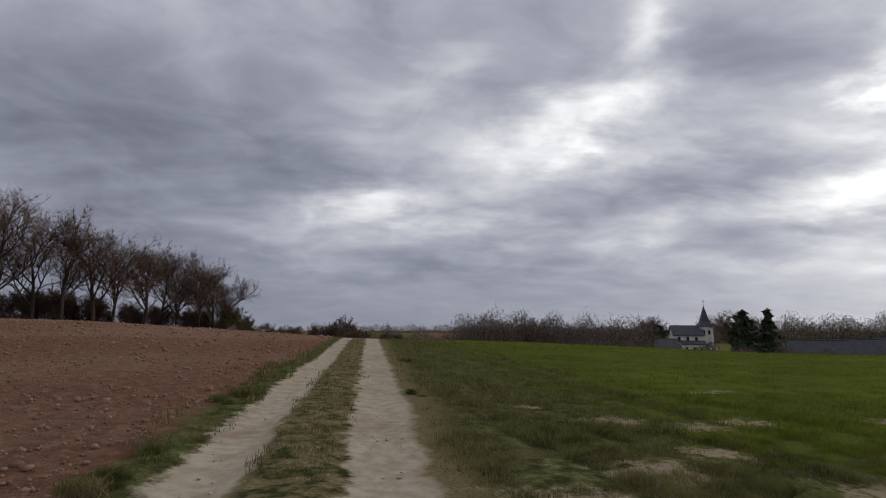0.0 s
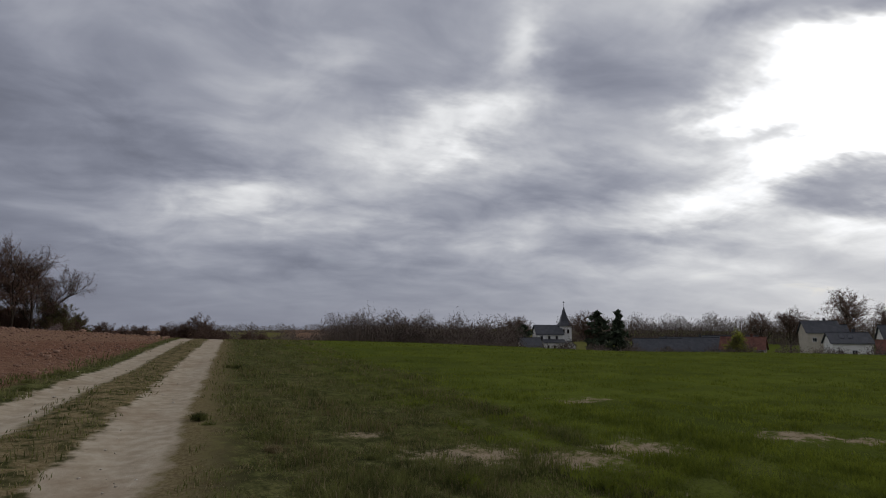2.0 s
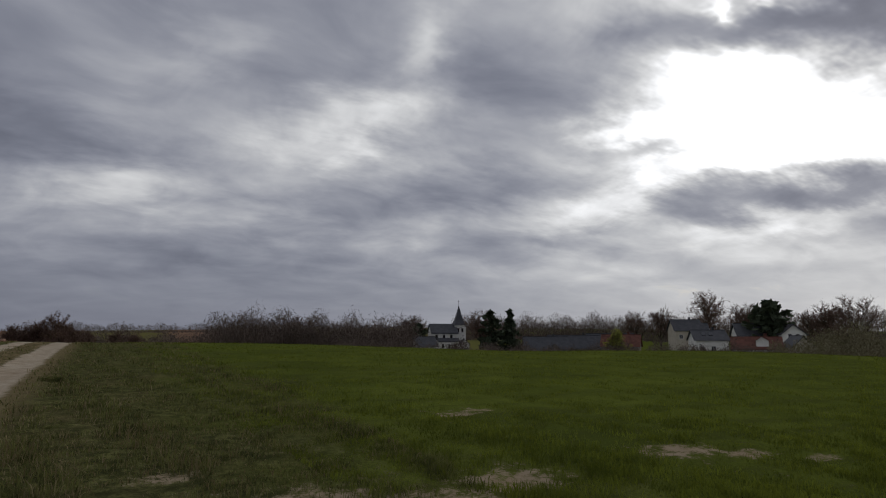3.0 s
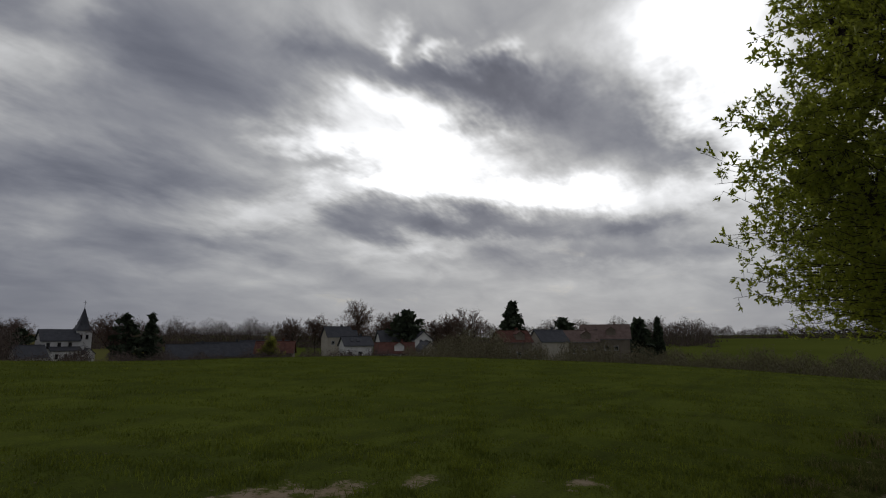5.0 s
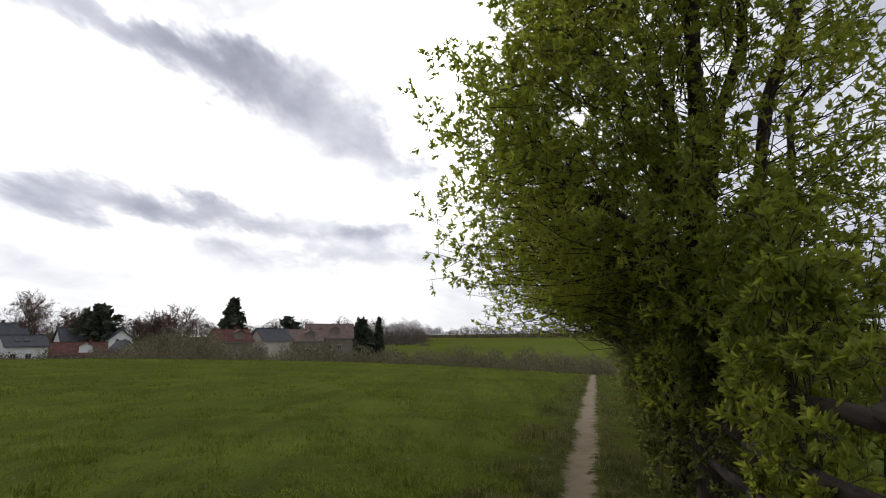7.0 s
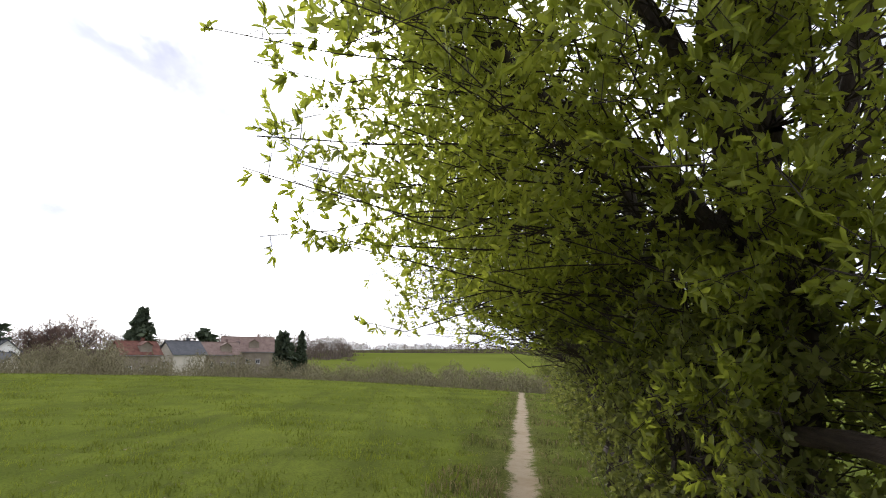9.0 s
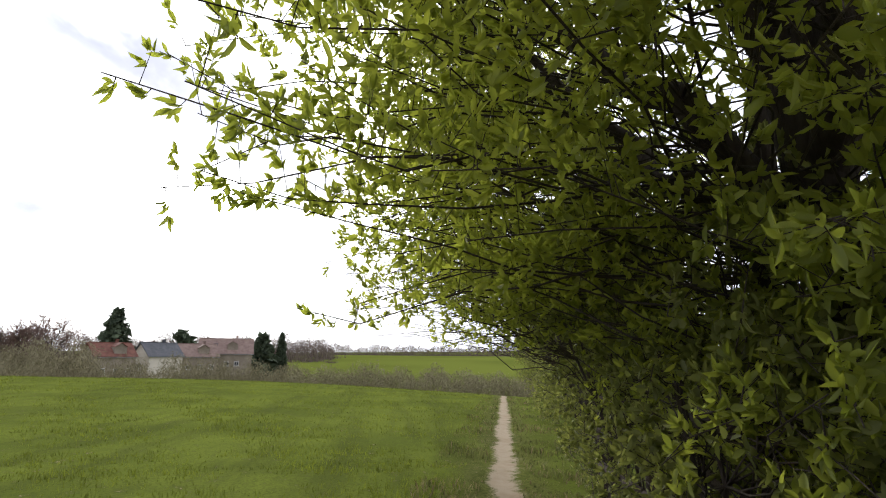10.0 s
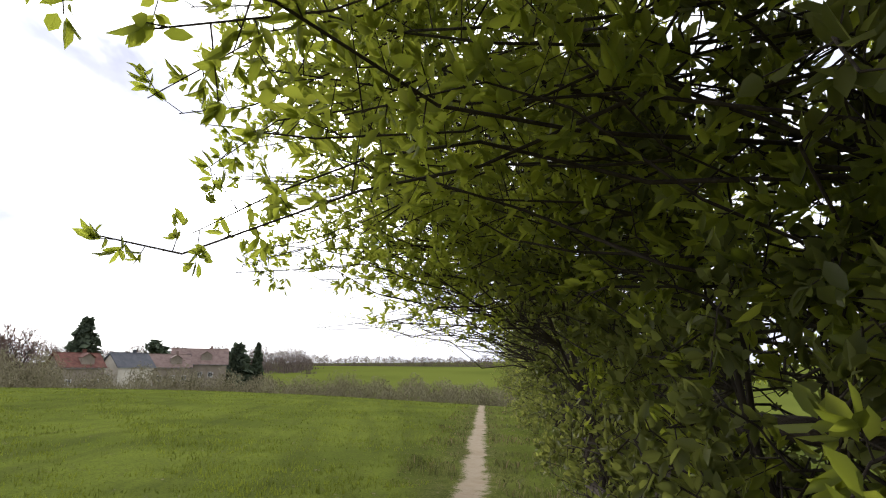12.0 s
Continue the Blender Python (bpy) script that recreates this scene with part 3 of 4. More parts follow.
def bare_tree(name, tall, spread, seed, stems=1, fork=0.25, twigs=7, buds=0.0, lean=0.1, narrow=1.0, twig_w=0.003, bud_mat=None, label="", category="tree"):
    """A leafless broadleaf: trunk and limbs, boughs, and a crown of twigs."""
    rng = np.random.default_rng(seed)
    wood, fine, tips = [], [], []
    bole = tall * 0.022

    def grow(p, d, length, r, level):
        n = (5, 5, 3, 2)[level]
        pts = [p]
        for i in range(n):
            d = d + rng.normal(0, (0.05, 0.10, 0.15, 0.2)[level], 3) + np.array([0, 0, (0.10, 0.13, 0.08, 0.03)[level]])
            d = d / np.linalg.norm(d)
            pts.append(pts[-1] + d * length / n)
        pts = np.array(pts)
        (wood if level < 3 else fine).append(limb(pts, r, r * (0.5 if level else 0.45)))
        if level == 3:
            tips.append((pts, d))
            return
        kids = (9, 7, 5)[level]
        for k in range(kids):
            t = (fork if level == 0 else 0.25) + (1 - (fork if level == 0 else 0.25)) * (k + rng.uniform(0.2, 1)) / kids
            i = min(int(t * n), n - 1)
            q = pts[i] + (pts[i + 1] - pts[i]) * (t * n - i if t * n - i < 1 else 1)
            side = rng.normal(0, 1, 3)
            side -= d * side.dot(d)
            side /= np.linalg.norm(side)
            ang = rng.uniform(0.5, 0.95) * spread
            e = d * math.cos(ang) + side * math.sin(ang)
            e[2] = e[2] * 0.85 + 0.18
            grow(q, e / np.linalg.norm(e), length * rng.uniform(0.5, 0.72) * (1 - 0.35 * t if level == 0 else 1), r * (0.52 - 0.2 * t if level == 0 else 0.5), level + 1)

    for s in range(stems):
        d = np.array([rng.normal(0, lean), rng.normal(0, lean), 1.0])
        p = np.array([rng.normal(0, 0.12) * stems, rng.normal(0, 0.12) * stems, -0.2])
        grow(p, d / np.linalg.norm(d), tall * rng.uniform(0.62, 0.78), bole * (1 if stems == 1 else 0.6), 0)
    hairs = []
    fleck = []
    for pts, d in tips:
        for k in range(twigs):
            q = pts[rng.integers(1, len(pts))]
            e = d + rng.normal(0, 0.7, 3)
            e[2] += 0.25
            e /= np.linalg.norm(e)
            ln = tall * rng.uniform(0.045, 0.12)
            hairs.append(np.concatenate([q, q + e * ln, [tall * twig_w, tall * 0.0004]]))
            if rng.uniform() < buds:
                fleck.append(q + e * ln * rng.uniform(0.4, 1))
    allseg = np.concatenate(wood)
    top = max(np.concatenate(fine)[:, 5].max(), 0.1)
    scale = np.array([narrow, narrow, 1.0]) * tall / top
    tree = new(name)
    for key in ("trunk", "crown"):
        v, t = tubes(allseg, 5) if key == "trunk" else stack(tubes(np.concatenate(fine), 3), slivers(np.array(hairs), rng))
        me = tris_mesh(key, v * scale, t, BARK if key == "trunk" else TWIG)
        ob = part(key, me, tree)
        if key == "crown":
            tagged(ob, kind="stuff")
    if fleck:
        v, t = petals(np.array(fleck) * scale, tall * (0.011 if buds > 0.5 else 0.006), rng)
        tagged(part("foliage", tris_mesh("foliage", v, t, bud_mat or BUD), tree, "small opening buds on the twig ends"), kind="stuff")
    return tagged(tree, label, category)


def petals(points, size, rng):
    """Small bent leaf flecks, one at each point."""
    n = len(points)
    a = rng.normal(0, 1, (n, 3))
    a /= np.linalg.norm(a, axis=1)[:, None]
    b = np.cross(a, rng.normal(0, 1, (n, 3)))
    b /= np.linalg.norm(b, axis=1)[:, None]
    s = size * rng.uniform(0.6, 1.4, (n, 1))
    v = np.stack([points - a * s, points + b * s * 0.45, points + a * s, points - b * s * 0.45], 1).reshape(-1, 3)
    k = (np.arange(n) * 4)[:, None]
    return v, np.concatenate([k + [0, 1, 2], k + [0, 2, 3]])


def conifer(name, tall, wide, seed, layers=16, droop=0.25, tuftlen=0.55, round_top=0.0, label="", category="conifer"):
    """A spruce, fir, pine or cypress: a stem, boughs in whorls and a crown of needle sprays."""
    rng = np.random.default_rng(seed)
    boughs, pts, dirs = [], [], []
    for i in range(layers):
        f = (i + 0.5) / layers
        z = tall * (0.06 + 0.92 * f)
        rad = wide * ((1 - f) ** 0.8 if not round_top else math.sqrt(max(1 - (2 * f - 0.95) ** 2, 0.03)))
        for k in range(max(5, int(10 * (1 - f * 0.5)))):
            a = rng.uniform(0, 2 * np.pi)
            ln = rad * rng.uniform(0.7, 1.1)
            e = np.array([math.cos(a) * ln, math.sin(a) * ln, -droop * ln + rng.normal(0, 0.04) * tall * 0.3])
            p = np.array([0, 0, z])
            boughs.append(np.concatenate([p, p + e, [tall * 0.006, tall * 0.002]]))
            for s in range(15):
                g = rng.uniform(0.08, 1.0)
                pts.append(p + e * g + rng.normal(0, 0.05 * wide, 3))
                dirs.append(e / (ln + 1e-6) * 0.7 + rng.normal(0, 0.5, 3))
    pts, dirs = np.array(pts), np.array(dirs)
    dirs /= np.linalg.norm(dirs, axis=1)[:, None]
    side = np.cross(dirs, rng.normal(0, 1, dirs.shape))
    side /= np.linalg.norm(side, axis=1)[:, None]
    s = tuftlen * rng.uniform(0.6, 1.3, (len(pts), 1)) * wide * 0.30
    v = np.stack([pts - dirs * s, pts + side * s * 0.45, pts + dirs * s, pts - side * s * 0.45], 1).reshape(-1, 3)
    k = (np.arange(len(pts)) * 4)[:, None]
    tree = new(name)
    stem = limb(np.array([[0, 0, -0.3], [0, 0, tall * 0.5], [0, 0, tall]]), tall * 0.02, tall * 0.003)
    part("trunk", tris_mesh("trunk", *tubes(np.concatenate([stem, np.array(boughs)]), 5), BARK), tree)
    tagged(part("crown", tris_mesh("crown", v, np.concatenate([k + [0, 1, 2], k + [0, 2, 3]]), NEEDLE), tree, "dark green needle sprays"), kind="stuff")
    return tagged(tree, label, category)


def leaf_shape(n, length, width, rng):
    """Outline of a folded leaf along +x with its fold along the midrib."""
    return (np.array([[0, 0, 0], [0.30, 0.40, 0.07], [0.68, 0.40, 0.02], [1.0, 0, -0.14], [0.68, -0.40, 0.02], [0.30, -0.40, 0.07]]),
            np.array([[0, 3, 1], [1, 3, 2], [0, 5, 3], [5, 4, 3]]))


def sprigs(points, dirs, per, length, width, rng):
    """Rosettes of leaves at twig points, opened out round each twig's own way."""
    base, tri = leaf_shape(0, 0, 0, rng)
    n = len(points) * per
    p = np.repeat(points, per, 0)
    d = np.repeat(dirs, per, 0) + rng.normal(0, 0.62, (n, 3)) + np.array([0, 0, 0.12])
    d /= np.linalg.norm(d, axis=1)[:, None]
    s = np.cross(d, rng.normal(0, 1, (n, 3)))
    s /= np.linalg.norm(s, axis=1)[:, None]
    u = np.cross(d, s)
    ln = length * rng.uniform(0.55, 1.25, (n, 1, 1))
    wd = width * rng.uniform(0.7, 1.2, (n, 1, 1))
    p = p + rng.normal(0, 0.006, (n, 3))
    v = p[:, None] + d[:, None] * base[None, :, 0:1] * ln + s[:, None] * base[None, :, 1:2] * wd + u[:, None] * base[None, :, 2:3] * ln
    t = tri[None] + (np.arange(n) * len(base))[:, None, None]
    return v.reshape(-1, 3), t.reshape(-1, 3)


def open_way(p):
    """True where nothing grows into the footpath's walking room."""
    v = trail_side(p[..., 0], p[..., 1])
    h = p[..., 2] - height(p[..., 0], p[..., 1])
    return ~((v > -0.55 - 0.16 * np.clip(1 - h, 0, 1)) & (v < 1.2) & (h < np.where(p[..., 0] > 12.3, 1.62, 1.75))) & ~((v >= 1.2) & (h < 1.85)) & ~((v > -0.55) & (v < 0.6) & (h < 1.95) & (p[..., 0] < 11.3))


def leafy_tree(name, x, y, stems, centre, radii, branches, per_branch, leaf, per, seed, mat, label, category="tree", bole=0.12, cut=True, inner=0.55, low=-9.0, leafless=0.0, sunward=0.0, boxy=2.0, trunk=False, taper=0.0):
    """A many-stemmed bush or tree: stems, branches out to an uneven crown, and leaf rosettes along the twigs."""
    rng = np.random.default_rng(seed)
    z0 = ground_z(x, y) - 0.1
    root = np.array([x, y, z0])
    centre, radii = np.array(centre), np.array(radii)
    tree = new(name)
    tree.location = (x, y, z0)
    spine = []
    stem_segs = []
    for s in range(stems):
        a = 2 * np.pi * (s + rng.uniform(0, 0.7)) / stems
        k = rng.uniform(0.10, 0.34) if s < 3 else rng.uniform(0.25, 0.6)
        top = centre + radii * np.array([math.cos(a) * k, math.sin(a) * k, rng.uniform(0.35, 0.85)])
        start = root + np.array([math.cos(a), math.sin(a), 0]) * bole * (1.1 if stems > 1 else 0)
        thick = rng.uniform(0.8, 1.1) if s < 3 else rng.uniform(0.3, 0.5)
        if trunk and s == 0:
            # one main stem, from which the others fork between knee and head height
            start, thick = root, 1.35
            top = centre + radii * np.array([-0.12, -0.1, 0.85])
        elif trunk:
            f = rng.uniform(0.25, 0.42) * 8 if s < 7 else 0.4
            start = spine[0][int(f)] + (spine[0][int(f) + 1] - spine[0][int(f)]) * (f - int(f))
            thick = rng.uniform(0.45, 0.75)
            top = centre + radii * np.array([math.cos(a) * rng.uniform(0.35, 0.7), math.sin(a) * rng.uniform(0.35, 0.7), rng.uniform(-0.1, 0.7)])
        pts = curve_points(start, top, 0.25 * rng.uniform(-0.6, 1), 9, rng, 0.05 * radii[0] * 0.4)
        stem_segs.append(limb(pts, bole * thick, bole * 0.14))
        spine.append(pts)
    if name == "willow_tree":
        for segs in stem_segs:
            v, t = tubes(segs, 9)
            part("stem", tris_mesh("stem", v - np.array(tree.location), t, BARK), tree, "dark rough-barked stem")
        stem_segs = []
    spine_pts = np.concatenate([s[1:] for s in spine])
    wood, twig_p, twig_d = list(stem_segs), [], []
    for b in range(branches):
        g = rng.normal(0, 1, 3)
        g /= (np.abs(g) ** boxy).sum() ** (1 / boxy)
        if rng.uniform() < sunward:
            g[1] = abs(g[1])
        bumpy = 1 + 0.10 * math.sin(3.1 * g[0] + 2.2 * g[2] + seed) + 0.08 * math.sin(5.3 * g[1] - 4.1 * g[2])
        g[:2] *= 1 - taper * max(g[2], 0)
        if trunk and b % 8 == 0:
            bumpy *= 1.05
        end = centre + radii * g * (inner + (1 - inner) * rng.uniform() ** 0.6) * bumpy
        if end[2] < max(z0 + 0.15, low):
            continue
        if cut and not open_way(end):
            continue
        if sunward and end[2] > 1.5 and end[0] > 11.7 and trail_side(end[0], end[1]) < -1.2 and rng.uniform() < 0.4:
            continue
        dist = np.linalg.norm((spine_pts - end) * (1, 1, 1.3), axis=1) + np.where(spine_pts[:, 2] > end[2] + 0.1, 1.5, 0)
        start = spine_pts[np.argsort(dist)[rng.integers(0, 4)]]
        pts = curve_points(start, end, 0.30 * rng.uniform(-0.7, 1), 7, rng, 0.012 + 0.020 * np.linalg.norm(end - start))
        if cut and not open_way(pts[3:]).all():
            continue
        wood.append(limb(pts, 0.003 + 0.0020 * np.linalg.norm(end - start), 0.0022))
        ln = np.linalg.norm(end - start)
        along = end - pts[-3]
        along /= np.linalg.norm(along)
        for k in range(per_branch):
            f = 0.42 + 0.58 * ((k + rng.uniform()) / per_branch) ** 0.75
            i = min(int(f * 6), 5)
            q = pts[i] + (pts[i + 1] - pts[i]) * (f * 6 - i)
            side = rng.normal(0, 1, 3)
            side -= along * side.dot(along) * 0.6
            side = side / np.linalg.norm(side)
            side[2] += 0.25
            out = q + side * rng.uniform(0.03, 0.13) * min(1.4, 0.5 + ln * 0.5)
            if cut and not open_way(out):
                continue
            wood.append(np.array([[*q, *out, 0.0019, 0.0011]]))
            if rng.uniform() < leafless:
                continue
            way = out - q
            way = way / np.linalg.norm(way) * 0.8 + along * 0.5
            twig_p.append(out)
            twig_d.append(way)
            twig_p.append(q * 0.45 + out * 0.55)
            twig_d.append(way)
    v, t = tubes(np.concatenate(wood), 4)
    tagged(part("branchwork", tris_mesh("branchwork", v - np.array(tree.location), t, BARK), tree, "thin dark branches and twigs"), kind="stuff")
    if twig_p:
        v, t = sprigs(np.array(twig_p), np.array(twig_d), per, leaf[0], leaf[1], rng)
        if cut:
            ok = open_way(v).reshape(-1, 6).all(1)
            v = v.reshape(-1, 6, 3)[ok].reshape(-1, 3)
            t = leaf_shape(0, 0, 0, rng)[1][None] + (np.arange(len(v) // 6) * 6)[:, None, None]
            t = t.reshape(-1, 3)
        if name == "willow_tree":
            # the leaves that hang nearest over the footpath are pieces of their own
            q = v.reshape(-1, 6, 3)
            side = trail_side(q[:, 0, 0], q[:, 0, 1])
            near = np.nonzero((q[:, 0, 0] > 10.6) & (q[:, 0, 0] < 12.2) & (side > 0.0) & (side < 1.4) & (q[:, 0, 2] < 2.6))[0][:280]
            base, tri = leaf_shape(0, 0, 0, rng)
            me = mesh_of("leaf", base.tolist(), tri.tolist(), mat)
            for i in near:
                d, w = q[i, 3] - q[i, 0], (q[i, 2] - q[i, 4]) / 0.80
                up = np.cross(d, w)
                up = up / np.linalg.norm(up) * np.linalg.norm(d)
                m = Matrix([[d[k], w[k], up[k], q[i, 0][k] - tree.location[k]] for k in range(3)] + [[0, 0, 0, 1]])
                part("leaf", me, tree).matrix_basis = m
            q = np.delete(q, near, 0)
            v = q.reshape(-1, 3)
            t = (tri[None] + (np.arange(len(q)) * 6)[:, None, None]).reshape(-1, 3)
        tagged(part("crown", tris_mesh("crown", v - np.array(tree.location), t, mat), tree, "rosettes of young leaves"), kind="stuff")
    return tagged(tree, label, category)


# the willow and the hedge beside the footpath
leafy_tree("willow_tree", 11.4, 2.65, 12, (11.4, 2.85, 3.75), (2.9, 2.6, 3.5), 1230, 15, (0.063, 0.027), 4, 21, LEAF,
           "many-stemmed willow with fresh yellow-green leaves overhanging the footpath", "tree", bole=0.13, inner=0.45, low=0.7, sunward=0.35, boxy=2.2, trunk=True, taper=0.45)
leafy_tree("young_willow", 14.5, 2.0, 4, (14.2, 3.3, 3.1), (1.7, 1.95, 2.1), 330, 13, (0.058, 0.025), 4, 23, LEAF,
           "young willow with fresh leaves leaning over the footpath", "tree", bole=0.022, inner=0.4, low=0.9, sunward=0.4)
leafy_tree("hedge_bush", 12.2, 2.75, 6, (12.2, 2.75, 1.15), (2.2, 0.95, 1.35), 420, 10, (0.058, 0.032), 4, 31, IVY,
           "dense leafy undergrowth at the willow's foot", "bush", bole=0.025, inner=0.35)
leafy_tree("hedge_bush", 15.2, 1.95, 6, (15.2, 2.1, 1.7), (2.0, 1.2, 2.1), 320, 9, (0.062, 0.034), 4, 32, IVY,
           "dense green hedge bush beside the footpath", "bush", bole=0.04, inner=0.4)
leafy_tree("bare_thorn_bush", 17.6, 1.2, 7, (17.2, 2.2, 2.6), (2.6, 3.1, 2.1), 760, 14, (0.024, 0.013), 2, 33, LEAF,
           "thorn bush with bare twigs and first tiny leaves over the footpath", "bush", bole=0.05, inner=0.3, leafless=0.5)
leafy_tree("sapling_bush", 9.7, 2.35, 5, (9.75, 2.55, 1.2), (1.0, 0.7, 1.1), 110, 9, (0.062, 0.027), 5, 35, LEAF,
           "slender leafy saplings growing through the fence", "bush", bole=0.02, inner=0.35)
leafy_tree("sapling_bush", 9.05, 3.0, 4, (9.0, 3.15, 1.3), (0.75, 0.36, 1.25), 80, 9, (0.070, 0.028), 5, 36, LEAF,
           "slender leafy saplings growing through the fence", "bush", bole=0.016, inner=0.35)
for i, (hx, off, rad, hh) in enumerate([(20.5, 1.9, 2.0, 2.0), (24.5, 2.1, 2.1, 2.2), (29.0, 2.3, 2.3, 2.3), (34.5, 2.4, 2.6, 2.4), (41.0, 2.4, 2.8, 2.6)]):
    hy = TRAIL[1] + (hx - TRAIL[0]) * TRAIL[3] / TRAIL[2] - off
    hz = ground_z(hx, hy)
    leafy_tree("hedge_bush", hx, hy, 6, (hx, hy, hz + hh * 0.85), (rad, rad * 0.75, hh), 240, 8, (0.095, 0.055), 3, 40 + i, IVY,
               "overgrown green hedge bush along the footpath", "bush", bole=0.05, inner=0.35)
for i, (bx, by, hh) in enumerate([(19.0, -1.6, 3.0), (24.0, -2.2, 3.2)]):
    leafy_tree("hedge_tree", bx, by, 5, (bx, by, hh), (2.2, 2.0, hh * 0.95), 80, 8, (0.075, 0.034), 3, 60 + i, LEAF,
               "young broadleaf tree behind the fence", "tree", bole=0.07, inner=0.3, cut=False)


# ---------------------------------------------------------------- fence
def fence():
    ob = new("wooden_fence")
    rng = np.random.default_rng(3)
    line = []
    for x in (6.35, 8.22, 10.09, 11.96, 13.83, 15.7):
        y = 2.74 - 0.16 * (x - 10.75)
        line.append((x, y, ground_z(x, y)))
    for x, y, z in line:
        pts = np.array([[x, y, z - 0.3], [x + 0.01, y, z + 0.6], [x, y, z + 1.32]])
        part("post", tris_mesh("post", *capped(limb(pts, 0.065, 0.06)), RAIL), ob)
    for (x0, y0, z0), (x1, y1, z1) in zip(line, line[1:]):
        for h in (1.19, 0.86, 0.50):
            a, b = np.array([x0, y0 + 0.075, z0 + h]), np.array([x1, y1 + 0.075, z1 + h + rng.normal(0, 0.02)])
            pts = curve_points(a, b, rng.normal(0, 0.012), 5, rng, 0.006)
            part("rail", tris_mesh("rail", *capped(limb(pts, 0.046, 0.040)), RAIL), ob)
    tagged(ob, "weathered wooden fence of round rails and posts under the willow", "fence")


def capped(segs, sides=9):
    v, t = tubes(segs, sides)
    n = len(segs)
    last = (n - 1) * 2 * sides + sides
    return v, np.concatenate([t, [[0, i + 1, i] for i in range(1, sides - 1)], [[last, last + i, last + i + 1] for i in range(1, sides - 1)]])


fence()


# ---------------------------------------------------------------- tree rows and woods
def place(ob, x, y, s=1.0, turn=0.0, sink=0.15):
    return pose(x, y, ground_z(x, y) - sink, 0, 0, turn) @ Matrix.Scale(s / ob.scale[0], 4)


OAK_LABEL = "tall bare field tree with budding twigs at the tilled field's edge"
oaks = [bare_tree("field_tree", 15, 1.1, 101 + i, fork=0.2, twigs=18, buds=0.06, twig_w=0.0012, lean=0.03, label=OAK_LABEL) for i in range(3)]
rng0 = np.random.default_rng(77)
ROW = [(-43.5, 84, 1.12), (-39.2, 86, 1.06), (-36.8, 90, 1.02), (-34.6, 88, 0.95), (-32.4, 90, 1.06), (-31.0, 93, 0.9), (-28.4, 95, 0.97), (-25.8, 98, 0.98), (-24.0, 99, 0.93), (-22.7, 101, 0.9), (-21.5, 104, 0.78), (-41.5, 87, 1.1), (-27.0, 100, 0.95)]
for i, (a, d, s) in enumerate(ROW):
    x, y = d * math.sin(radians(a)), d * math.cos(radians(a))
    src_tree = oaks[i % 3]
    if i < 3:
        src_tree.matrix_basis = place(src_tree, x, y, s, rng0.uniform(0, 360))
    else:
        copy_thing(src_tree, place(src_tree, x, y, s, rng0.uniform(0, 360)))
for ob in [o for o in scene.objects if o.name.startswith("field_tree")]:
    tagged(ob, group="row of field trees")

brush_label = "tangled leafless bush at the field's edge"
shrubs = [bare_tree("bare_bush", 4.2, 1.1, 131 + i, stems=1, fork=0.03, twigs=22, buds=0.15, lean=0.25, label=brush_label, category="bush") for i in range(3)]
green_shrub = bare_tree("budding_bush", 6.0, 1.0, 141, stems=1, fork=0.03, twigs=30, buds=1.0, lean=0.2, bud_mat=BLADE, label="dense bush coming into green leaf beside the tree row", category="bush")
pink_shrub = bare_tree("blossom_bush", 3.0, 1.0, 142, stems=1, fork=0.05, twigs=16, buds=1.0, lean=0.2, bud_mat=BLOSSOM, label="small bush in pale pink blossom under the trees", category="bush")
yellow_tree = bare_tree("spring_tree", 8.0, 1.0, 143, stems=1, fork=0.06, twigs=26, buds=1.0, lean=0.15, bud_mat=LEAF, label="round tree in fresh yellow-green leaf among the houses")


def polar(a, d, ox=4.0, oy=4.0):
    return ox + d * math.sin(radians(a)), oy + d * math.cos(radians(a))


first = {0: True, 1: True, 2: True}


def shrub(x, y, s, k=None):
    k = int(rng0.integers(0, 3)) if k is None else k
    m = place(shrubs[k], x, y, s, rng0.uniform(0, 360), 0.7 * s)
    if first[k]:
        first[k] = False
        shrubs[k].matrix_basis = m
    else:
        copy_thing(shrubs[k], m)


for i in range(44):
    x, y = polar(-43 + 24 * i / 43 + rng0.normal(0, 0.3), 92 + 9 * i / 33 + rng0.uniform(0, 7), 0, 0)
    shrub(x, y, rng0.uniform(0.8, 1.5))
green_shrub.matrix_basis = place(green_shrub, *polar(-20.6, 102, 0, 0), 1.15, 20)
copy_thing(green_shrub, place(green_shrub, *polar(-19.2, 108, 0, 0), 0.9, 120))
pink_shrub.matrix_basis = place(pink_shrub, *polar(-20.8, 97, 0, 0), 0.9, 20)


